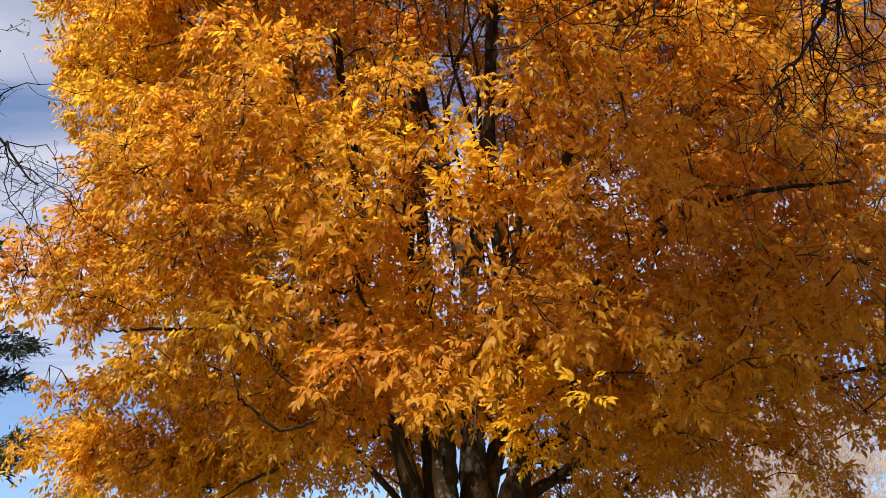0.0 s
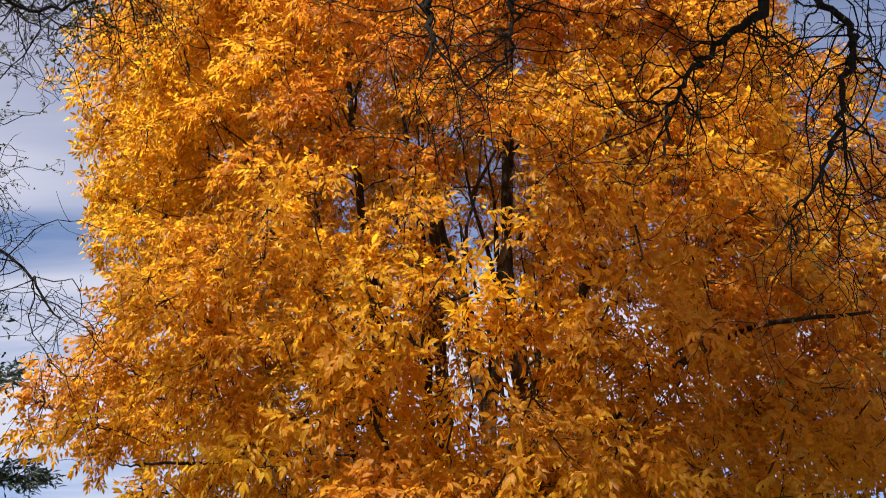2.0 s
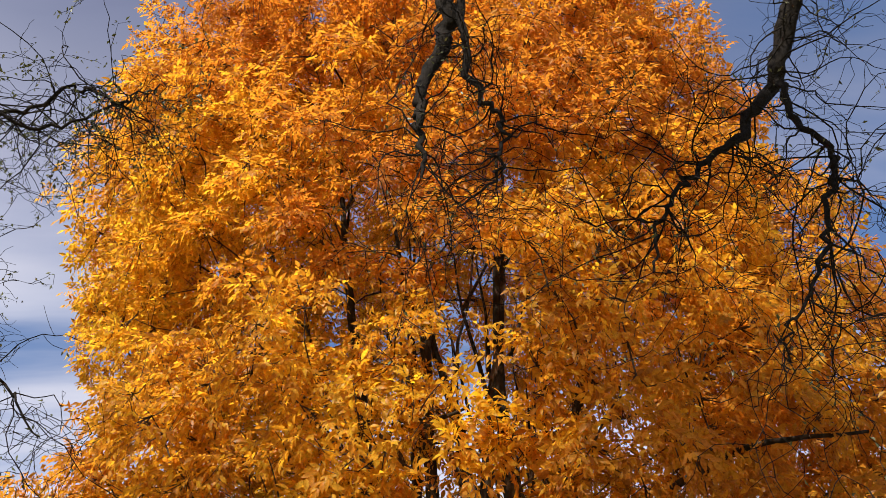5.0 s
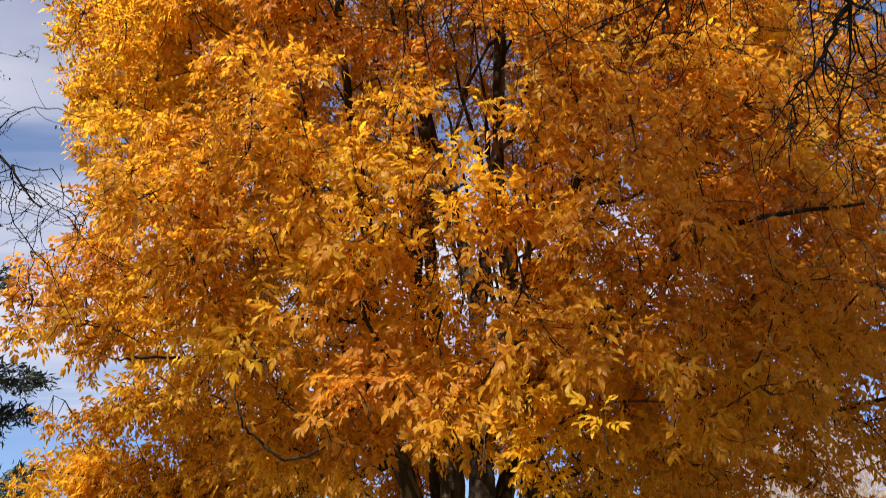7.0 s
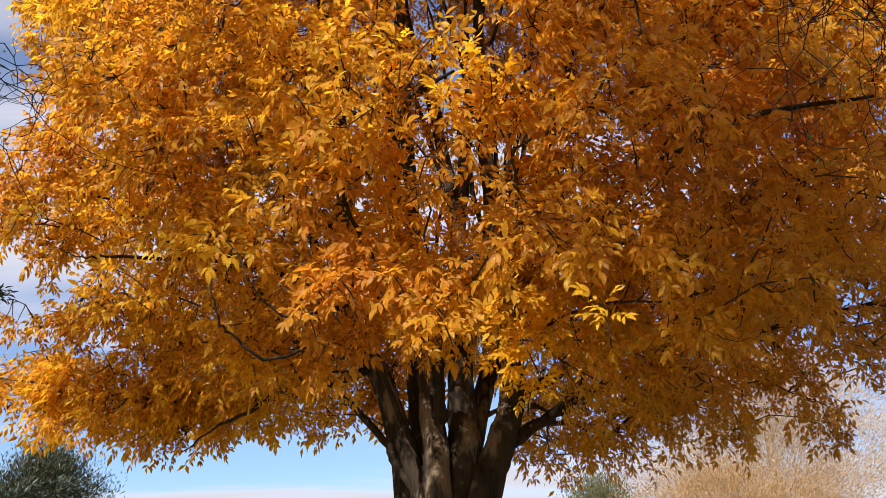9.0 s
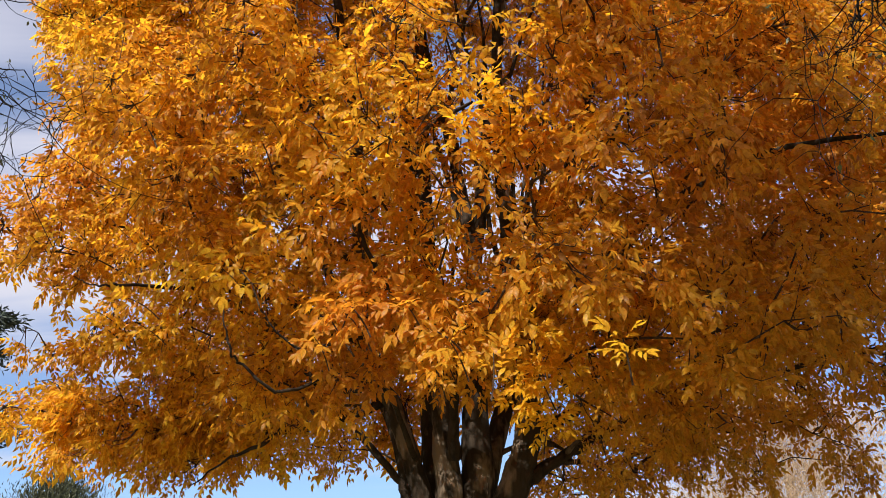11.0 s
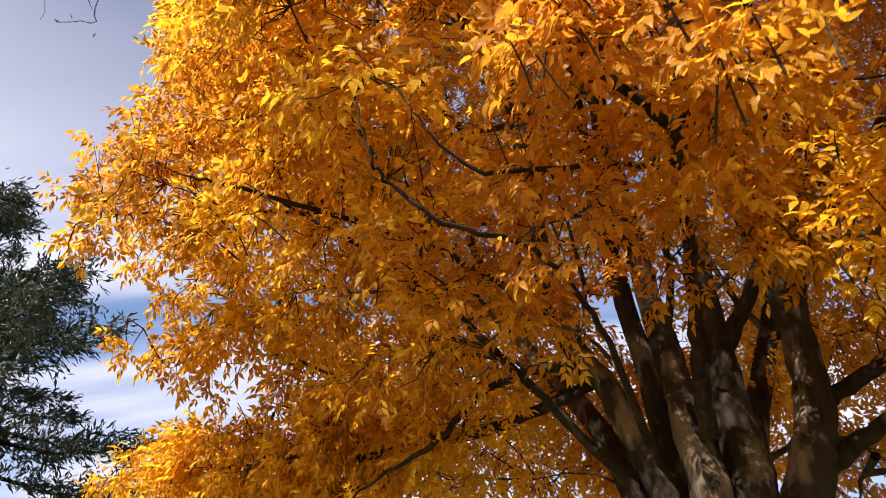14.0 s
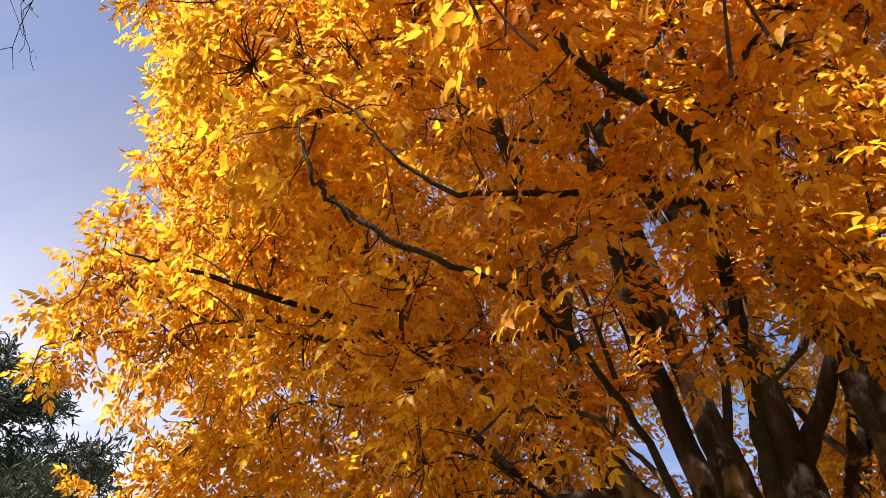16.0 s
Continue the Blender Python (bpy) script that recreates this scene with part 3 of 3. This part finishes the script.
def grow(rng, lines, targets, centre, rise=0.25):
    """Branches from the lines out to every target, nearest the middle first; later ones fork off earlier ones."""
    nodes = np.vstack([ln[:, :3] for ln in lines])
    order = np.argsort(np.linalg.norm((targets - centre) * (1, 1, 0.5), axis=1))
    made, cap = [], nodes
    owner = -np.ones(len(nodes), int)
    load = []
    for k in order:
        c = targets[k]
        v = c - cap
        d = np.linalg.norm(v, axis=1)
        out = unit(c - centre * (1, 1, 0) - np.array([0, 0, c[2] - 1.5]))
        bend = 1 - (unit(v) @ out)
        i = np.argmin(d * (1 + 0.9 * bend) + 0.15 * np.maximum(cap[:, 2] - c[2], 0))
        a, w = cap[i], v[i]
        L = d[i]
        m = max(3, int(L / 0.35))
        t = np.linspace(0, 1, m + 1)[:, None]
        arch = np.array([0, 0, 1.0]) * rise * L * np.sin(np.pi * t) * 0.35
        wob = rng.standard_normal((m + 1, 3)) * 0.035 * np.minimum(L, 1.2)
        wob[0] = wob[-1] = 0
        pts = a + w * t + arch + wob
        made.append(pts)
        load.append(1)
        p = owner[i]
        hops = 0
        while p >= 0 and hops < 60:
            load[p] += 1
            p = parent_of[p] if p < len(parent_of) else -1
            hops += 1
        if len(made) == 1:
            parent_of = []
        parent_of.append(owner[i])
        cap = np.vstack([cap, pts[1:]])
        owner = np.concatenate([owner, np.full(m, len(made) - 1)])
    out = []
    for pts, n in zip(made, load):
        r0 = 0.0055 * n ** 0.52 + 0.003
        out.append(np.hstack([pts, np.linspace(r0, 0.0045, len(pts))[:, None]]))
    return out, [made[i][-1] - made[i][-2] for i in range(len(made))], [made[i][-1] for i in range(len(made))]


def twig_strips(line, rad, sides=3):
    """Many twigs of one length in points at once."""
    n, m = line.shape[:2]
    d = unit(np.gradient(line, axis=1))
    s = unit(np.cross(d, np.array([0.3, 0.2, 1.0])))
    u = np.cross(s, d)
    a = np.arange(sides) * 2 * np.pi / sides
    v = line[:, :, None] + rad[None, :, None, None] * (np.cos(a)[None, None, :, None] * s[:, :, None] + np.sin(a)[None, None, :, None] * u[:, :, None])
    i, j = np.meshgrid(np.arange(m - 1), np.arange(sides), indexing="ij")
    k = (j + 1) % sides
    f = np.stack([i * sides + j, i * sides + k, (i + 1) * sides + k, (i + 1) * sides + j], -1).reshape(-1, 4)
    f = (np.arange(n) * m * sides)[:, None, None] + f[None]
    return v.reshape(-1, 3), f.reshape(-1, 4)


def make_ash():
    rng = np.random.default_rng(11)
    tree = thing("ash_tree", BASE, "tall golden-orange ash tree in full autumn leaf, on several stems", "tree")
    bole = smooth_line([(0.15, 9.6, -0.95, 0.72), (0.15, 9.6, -0.5, 0.58), (0.16, 9.6, 0.3, 0.50), (0.2, 9.58, 1.2, 0.46), (0.24, 9.58, 1.7, 0.43), (0.26, 9.58, 2.1, 0.36), (0.26, 9.58, 2.35, 0.22)], 4)
    v, f = tube(bole, 20, rng, 0.03)
    mesh_object("trunk", v - BASE, f, ASH_BARK, tree, "thick grey-brown furrowed trunk", smooth=True)
    lines = []
    for table, sides in ((STEMS, 14), (BOUGHS, 8)):
        for pts in table.values():
            ln = smooth_line(pts, 7)
            ln[1:-1, :3] += (0.007 if table is STEMS else 0.008) * rng.standard_normal((len(ln) - 2, 3))
            lines.append(ln)
            v, f = tube(ln, sides, rng, 0.035)
            mesh_object("stem" if table is STEMS else "limb", v - BASE, f, ASH_BARK if table is STEMS else LIMB_BARK, tree, smooth=True)
    shoots = upright_shoots(rng, lines[:len(STEMS)], 34)
    for ln in shoots:
        v, f = tube(ln, 6)
        mesh_object("shoot", v - BASE, f, ASH_BARK, tree, smooth=True)
    mid = leaf_masses(rng)
    boughs, _, _ = grow(rng, lines + shoots, mid, np.array([0.15, 9.6, 7.5]))
    for b in boughs:
        tree_part("branch", [b], 6, TWIG_BARK, tree)
    pos, axis, _ = rosettes(rng, mid)
    # a twig to each shoot end from the branch of its mass
    start = np.empty_like(pos)
    nodes = np.vstack([b[1:, :3] for b in boughs])
    for k in range(0, len(pos), 500):
        q = pos[k:k + 500] - 0.5 * axis[k:k + 500] * 0.3
        start[k:k + 500] = nodes[((q[:, None] - nodes[None]) ** 2).sum(2).argmin(1)]
    t = np.linspace(0, 1, 4)[None, :, None]
    reach = np.linalg.norm(pos - start, axis=1)[:, None, None]
    line = start[:, None] + (pos - start)[:, None] * t + np.array([0, 0, -0.25]) * reach * np.sin(np.pi * t) + 0.02 * rng.standard_normal((len(pos), 4, 3)) * np.sin(np.pi * t)
    v, f = twig_strips(line, np.linspace(0.0065, 0.0028, 4))
    mesh_object("twig_rest", v - BASE, f, TWIG_BARK, tree, "", "stuff")
    far = pos[:, 1] > 11.0
    pos, way, up, size = ash_leaves(rng, *rosette_leaves(rng, pos, axis, np.where(far, 1.15, 1.0) * LEAF))
    keep = (pos[:, 1] < 11.0) | (rng.random(len(pos)) < 0.75)
    pos, way, up, size = pos[keep], way[keep], up[keep], size[keep]
    near = (pos[:, 1] < 8.2) & (pos[:, 2] < 8.0)
    fine = near & (pos[:, 1] < 7.2) & (pos[:, 2] < 5.6)
    vs, fs, n = [], [], 0
    for which, shape, tris in ((fine, FINE, FINE_TRIS), (near & ~fine, LEAFLET, LEAFLET_TRIS), (~near, PLAIN_LEAFLET, PLAIN_TRIS)):
        v, f = blades(pos[which], way[which], up[which], size[which], shape, tris)
        vs.append(v), fs.append(f + n)
        n += len(v)
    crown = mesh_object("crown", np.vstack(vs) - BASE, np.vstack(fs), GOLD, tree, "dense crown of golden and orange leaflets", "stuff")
    return tree, crown


LEAF = 0.094
ash, ash_crown = make_ash()

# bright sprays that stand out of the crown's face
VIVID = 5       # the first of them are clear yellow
SPRAYS = [(0.19, 5.4, 5.5), (0.3, 5.5, 5.3), (0.79, 7.2, 4.25), (0.74, 7.2, 4.05), (0.72, 7.25, 3.75), (-0.22, 6.5, 5.87), (-2.97, 7.2, 4.43), (-1.0, 6.0, 5.3), (-1.35, 5.5, 5.33),
          (-2.0, 6.4, 5.6), (-0.7, 5.7, 3.75), (0.0, 5.8, 3.6), (1.04, 6.2, 5.2), (0.93, 7.85, 4.9)]


def make_sprays():
    """Leafy shoots on the near face of the crown, one object each."""
    rng = np.random.default_rng(31)
    meshes = []
    for k in range(9):
        P, W, U, S = ash_leaves(rng, *rosette_leaves(rng, np.zeros((1, 3)), np.array([[1.0, 0, 0]]), np.full(1, LEAF), 6))
        v, fa = blades(P, W, U, S, FINE, FINE_TRIS)
        t = np.linspace(-1, 0, 5)
        tv, tf = tube(np.stack([0.3 * t, 0 * t, -0.10 * t ** 2, 0.004 - 0.003 * t], 1), 4)
        ob = mesh_object("leaf_spray", np.vstack([v, tv]), [fa, tf + len(v)], GOLD)
        ob.data.materials.append(TWIG_BARK)
        ob.data.polygons.foreach_set("material_index", np.concatenate([np.zeros(len(fa)), np.ones(len(tf))]).astype(np.int32))
        meshes.append(ob.data)
        bpy.data.objects.remove(ob)
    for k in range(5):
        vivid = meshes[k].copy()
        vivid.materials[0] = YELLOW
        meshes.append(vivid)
    spots = np.vstack([np.repeat(SPRAYS, 6, 0), [(0.90, 4.88, 3.36)]])
    for k, c in enumerate(spots):
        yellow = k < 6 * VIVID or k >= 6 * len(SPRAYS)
        c = c + rng.standard_normal(3) * ((0.15, 0.10, 0.13) if k < 6 * len(SPRAYS) else (0.02, 0.02, 0.02))
        out = np.array([c[0] * 0.2 - 0.25 + rng.normal(0, 0.45), -0.8 + rng.normal(0, 0.35), rng.normal(0.35, 0.35)])
        yaw, tip = math.atan2(out[1], out[0]), math.atan2(out[2], math.hypot(out[0], out[1]))
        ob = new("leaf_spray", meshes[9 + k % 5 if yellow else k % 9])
        ob.parent = ash_crown
        ob.matrix_basis = Matrix.Translation(Vector(c - BASE)) @ Matrix.Rotation(yaw, 4, "Z") @ Matrix.Rotation(-tip, 4, "Y") @ Matrix.Rotation(rng.normal(0, 0.5), 4, "X") @ Matrix.Scale(rng.uniform(0.85, 1.1), 4)


make_sprays()


# ---- the nearly bare tree overhead ----
def make_bare_tree():
    rng = np.random.default_rng(5)
    base = np.array([3.6, -3.2, ground_height(3.6, -3.2) - 0.1])
    tree = thing("bare_tree", base, "nearly bare dark tree with crooked hanging branches and sparse small leaves", "tree")
    trunk = smooth_line([(*base, 0.34), (3.6, -3.2, 0.6, 0.27), (3.5, -3.0, 2.2, 0.24), (3.3, -2.6, 4.2, 0.22)], 5)
    v, f = tube(trunk, 14, rng, 0.04)
    mesh_object("trunk", v - base, f, DARK_BARK, tree, "", smooth=True)
    main = [
        [(3.3, -2.6, 4.1, 0.17), (3.6, -0.8, 7.0, 0.13), (3.3, 1.6, 8.7, 0.10), (2.95, 3.2, 8.3, 0.085), (2.62, 3.6, 7.45, 0.068), (2.2, 3.62, 6.7, 0.04), (1.75, 3.6, 6.2, 0.022), (1.4, 3.6, 5.72, 0.015), (1.25, 3.6, 5.2, 0.008)],
        [(2.6, 3.58, 7.35, 0.034), (2.5, 3.5, 6.7, 0.026), (2.62, 3.5, 6.2, 0.022), (2.5, 3.55, 5.8, 0.02), (2.26, 3.6, 5.2, 0.014), (1.95, 3.6, 4.75, 0.008), (1.84, 3.6, 4.45, 0.004)],
        [(3.3, -2.5, 4.3, 0.16), (2.0, -0.6, 7.4, 0.12), (0.6, 1.8, 9.0, 0.09), (0.05, 3.2, 8.6, 0.075), (-0.05, 3.6, 7.9, 0.07), (-0.24, 3.62, 7.1, 0.045), (-0.22, 3.62, 6.6, 0.025), (-0.2, 3.6, 6.1, 0.01)],
        [(0.05, 3.3, 8.5, 0.04), (0.16, 3.6, 7.4, 0.03), (0.4, 3.7, 6.9, 0.02), (0.35, 3.7, 6.3, 0.012), (0.05, 3.7, 5.9, 0.006)],
        [(3.3, -2.5, 4.2, 0.15), (0.8, -1.6, 7.0, 0.12), (-2.2, 0.6, 8.6, 0.08), (-4.2, 2.6, 8.1, 0.045), (-3.95, 3.4, 7.0, 0.026), (-3.35, 3.6, 6.85, 0.018), (-3.0, 3.6, 7.2, 0.014), (-2.7, 3.6, 7.1, 0.010), (-2.25, 3.6, 6.75, 0.005)],
        [(-3.8, 3.45, 6.85, 0.018), (-3.0, 3.6, 6.72, 0.013), (-2.5, 3.6, 7.05, 0.009), (-2.3, 3.65, 7.3, 0.005)],
        [(-4.2, 2.8, 8.2, 0.04), (-5.6, 4.2, 8.2, 0.035), (-5.7, 5.0, 7.0, 0.028), (-4.3, 5.1, 6.1, 0.02), (-3.5, 5.0, 5.45, 0.012), (-2.9, 4.9, 4.85, 0.006)],
        [(-5.6, 4.4, 8.1, 0.03), (-4.9, 5.0, 7.6, 0.018), (-4.3, 5.1, 7.0, 0.010), (-3.9, 5.1, 6.2, 0.005)],
        [(3.5, -0.9, 6.8, 0.10), (4.9, 1.2, 8.2, 0.08), (4.6, 3.0, 7.9, 0.05), (3.9, 3.6, 7.0, 0.03), (3.4, 3.8, 6.0, 0.01)],
    ]
    lines = []
    for pts in main:
        ln = smooth_line(pts, 8)
        ln[2:-1, :3] += 0.022 * rng.standard_normal((len(ln) - 3, 3))
        lines.append(ln)
        v, f = tube(ln, 8, rng, 0.07)
        mesh_object("limb", v - base, f, DARK_BARK, tree, "crooked dark limb", smooth=True)
    # crooked hanging twigs along the outer parts of each limb
    first, second = [], []
    for ln in lines:
        far = ln[ln[:, 3] < 0.09]
        for p in far[rng.random(len(far)) < 0.5]:
            for _ in range(2):
                first.append(crooked(rng, p[:3], rng.uniform(0.5, 1.6), min(p[3] * 0.5, 0.006 if p[0] < -2 else 0.0075), 11, (-0.12, 0, -0.55)))
    for ln in first:
        for p in ln[2:]:
            if rng.random() < 0.55:
                second.append(crooked(rng, p[:3], rng.uniform(0.2, 0.6), max(p[3] * 0.6, 0.003), 6, (0, 0, -0.2)))
    for ln in first:
        tree_part("branch", [ln], 5, DARK_BARK, tree)
    tree_part("twig_rest", second, 3, DARK_BARK, tree, "", "stuff")
    pts = np.vstack([ln[2:, :3] for ln in second if rng.random() < 0.5])
    pts = np.repeat(pts, 3, 0) + 0.02 * rng.standard_normal((3 * len(pts), 3))
    pts = pts[((pts[:, 2] > 6.6) & (pts[:, 0] < -1.5)) | (rng.random(len(pts)) < 0.16)]
    # an unseen leafy top, added overhead to shade the ash's low east side
    top = np.array([0.9, 0.3, 8.9]) + rng.standard_normal((820, 3)) * (1.3, 0.9, 0.3)
    top = top[(top[:, 1] < 1.7) & (top[:, 0] > -1.0)]
    boughs, _, _ = grow(rng, lines, top, np.array([2.2, -1.0, 7.0]), 0.1)
    tree_part("branch_rest", boughs, 4, DARK_BARK, tree, "", "stuff")
    top = np.repeat(top, 52, 0)
    pts = np.vstack([pts, top + rng.standard_normal(top.shape) * (0.22, 0.22, 0.14)])
    v, f = blades(pts, rng.standard_normal((len(pts), 3)) + (0, 0, -0.5), rng.standard_normal((len(pts), 3)) + (0, 0, 1), np.where(pts[:, 1] > 2.6, 1.0, 1.8) * rng.uniform(0.025, 0.05, len(pts)), PLAIN, PLAIN_TRIS)
    mesh_object("foliage", v - base, f, OLIVE, tree, "sparse small dull green leaves, and an unseen canopy added for shade", "stuff")


def crooked(rng, start, length, radius, n, pull):
    way = unit(rng.standard_normal(3) * (1, 0.8, 0.7) + np.array(pull))
    pts, p = [np.array(start)], np.array(start, float)
    for _ in range(n):
        way = unit(way + 0.38 * rng.standard_normal(3) + 0.12 * np.array(pull))
        p = p + way * length / n
        pts.append(p)
    return np.hstack([np.array(pts), np.linspace(radius, 0.0018, n + 1)[:, None]])


make_bare_tree()


# ---- trees farther off ----
def far_tree(name, label, base, height, width, clumps, per, leaf, mat, seed, low=0.12, point=0.0, jag=0.25, bark=DARK_BARK, spread=0.5, hang=0.0, shape=PLAIN):
    """A tree with stem, boughs and a crown of many small leaves: point 1 is a cone, 0 a dome."""
    rng = np.random.default_rng(seed)
    x, y = base
    b = np.array([x, y, ground_height(x, y) - 0.15])
    tree = thing(name, b, label, "tree")
    stem = smooth_line([(*b, width * 0.05 + 0.05), (x, y, b[2] + height * 0.3, width * 0.035 + 0.03), (x + 0.2, y, b[2] + height * 0.65, width * 0.02), (x + 0.1, y, b[2] + height * 0.96, 0.02)], 6)
    v, f = tube(stem, 10, rng, 0.04)
    mesh_object("trunk", v - b, f, bark, tree, smooth=True)
    h = rng.beta(1.25, 1.25, clumps)
    dome = np.sqrt(np.clip(1 - (2 * np.clip(h, 0.0, 1) - 0.85) ** 2 / 1.33, 0.02, 1))
    cone = 1 - h
    rad = width / 2 * ((1 - point) * dome + point * cone) * np.sqrt(rng.random(clumps)) * (1 + jag * rng.standard_normal(clumps))
    a = rng.uniform(0, 2 * np.pi, clumps)
    ends = np.stack([x + rad * np.cos(a), y + rad * np.sin(a), b[2] + height * (low + (1 - low) * h)], 1)
    boughs, _, _ = grow(rng, [stem], ends[: min(clumps, 260)], np.array([x, y, b[2] + height * 0.5]), 0.1)
    tree_part("branch_rest", boughs, 4, bark, tree, "", "stuff")
    out = unit((ends - np.array([x, y, b[2] + height * 0.45])) * (1, 1, 0.5))
    e, o = np.repeat(ends, per, 0), np.repeat(out, per, 0)
    pos = e + spread * (rng.standard_normal(e.shape) * (1, 1, 0.45) + o * rng.uniform(0, 1.6, (len(e), 1))) + np.array([0, 0, -hang]) * rng.random((len(e), 1))
    v, f = blades(pos, o + (0.8 if shape is PLAIN else 0.45) * rng.standard_normal(e.shape) + (0, 0, 0.0 if shape is PLAIN else 0.5), rng.standard_normal(e.shape) + (0, 0, 0.8), leaf * rng.uniform(0.6, 1.3, len(e)), shape, PLAIN_TRIS)
    mesh_object("crown", v - b, f, mat, tree, "", "stuff")
    return tree


def layered_evergreen(label, base, height, width, count, seed):
    """Evergreen with long boughs that sag and turn up at the tip, sky between them."""
    rng = np.random.default_rng(seed)
    x, y = base
    b = np.array([x, y, ground_height(x, y) - 0.15])
    tree = thing("evergreen_tree", b, label, "tree")
    stem = smooth_line([(*b, 0.42), (x, y, b[2] + height * 0.3, 0.32), (x + 0.2, y, b[2] + height * 0.65, 0.18), (x + 0.1, y, b[2] + height * 0.97, 0.03)], 6)
    v, f = tube(stem, 12, rng, 0.04)
    mesh_object("trunk", v - b, f, DARK_BARK, tree, smooth=True)
    P, W = [], []
    for k in range(count):
        h = 0.05 + 0.93 * (k + rng.random()) / count
        root = np.array([np.interp(b[2] + height * h, stem[:, 2], stem[:, i]) for i in range(3)])
        a = 2.4 * k + rng.normal(0, 0.3)
        L = min(width / 2 * (1 - h) ** 0.55, 0.76 * width / 2) * rng.uniform(0.8, 1.08) + 0.35
        out = np.array([math.cos(a), math.sin(a), 0])
        if out[0] < -0.3 and k % 3:
            continue
        side = np.array([-out[1], out[0], 0])
        t = np.linspace(0, 1, 9)[:, None]
        lift = 0.32 * h - 0.10
        bend = rng.normal(0, 0.12)
        line = root + out * L * t + side * L * bend * t ** 2 + np.array([0, 0, 1.0]) * L * (lift * t - 0.42 * t ** 2 + 0.34 * t ** 4)
        line[1:] += 0.05 * rng.standard_normal((8, 3))
        tree_part("branch", [np.hstack([line, np.linspace(0.022 + 0.013 * L, 0.006, 9)[:, None]])], 5, DARK_BARK, tree)
        # sprays on side shoots, longer near the middle of the bough
        n = int(9 + 9 * L)
        ft = rng.uniform(0.22, 1.0, n)
        at = np.stack([np.interp(ft, t[:, 0], line[:, i]) for i in range(3)], 1)
        sgn = rng.choice([-1.0, 1.0], n)
        reach = (0.25 + 0.28 * L * ft * (1.12 - ft)) * rng.uniform(0.4, 1.2, n)
        way = unit(out * 0.7 + side * sgn[:, None] * 0.9 + rng.standard_normal((n, 3)) * (0.3, 0.3, 0.3) + (0, 0, 0.15))
        each = 24
        u = rng.random((n, each, 1)) ** 0.8
        q = at[:, None] + way[:, None] * reach[:, None, None] * u + rng.standard_normal((n, each, 3)) * (0.10, 0.10, 0.07) + np.array([0, 0, -0.16]) * u * rng.random((n, each, 1))
        P.append(q.reshape(-1, 3))
        W.append((way[:, None] + 0.55 * rng.standard_normal((n, each, 3)) + (0, 0, 0.1)).reshape(-1, 3))
    P, W = np.vstack(P), np.vstack(W)
    v, f = blades(P, W, rng.standard_normal(P.shape) + (0, 0, 0.8), 0.22 * rng.uniform(0.6, 1.3, len(P)), PLAIN * (1, 0.55, 1), PLAIN_TRIS)
    mesh_object("crown", v - b, f, EVERGREEN, tree, "", "stuff")


layered_evergreen("tall dark green evergreen tree with sagging boughs", (-17.1, 15.8), 16.6, 23.0, 150, 21)
far_tree("evergreen_tree", "dark evergreen tree rising behind the low branch", (-14.6, 34.0), 8.7, 6.0, 300, 220, 0.17, DARK_GREEN, 22, 0.1, 0.5, 0.2, shape=STRAND * (1, 2, 1))
far_tree("evergreen_tree", "narrow dark evergreen tree among distant trees", (-20.5, 33.0), 8.0, 5.2, 260, 190, 0.17, DARK_GREEN, 23, 0.1, 0.5, 0.2, shape=STRAND * (1, 2, 1))
far_tree("olive_tree", "small grey-green tree beside the pale tree", (7.4, 34.0), 7.7, 4.0, 260, 200, 0.15, OLIVE, 24, 0.1, 0.2, shape=STRAND * (1, 2, 1))
far_tree("pale_tree", "pale straw-coloured feathery tree, half bare", (14.0, 33.0), 12.5, 12.0, 560, 320, 0.13, PINK_STRAW, 25, 0.1, 0.1, 0.25, bark=PALE_BARK, spread=0.6, shape=STRAND * (1, 1.8, 1))
far_tree("russet_shrub", "tawny rounded shrub below the pale tree", (11.0, 29.5), 7.2, 8.0, 420, 280, 0.12, STRAW, 26, 0.1, 0.0, 0.15, bark=PALE_BARK, shape=STRAND * (1, 1.6, 1))
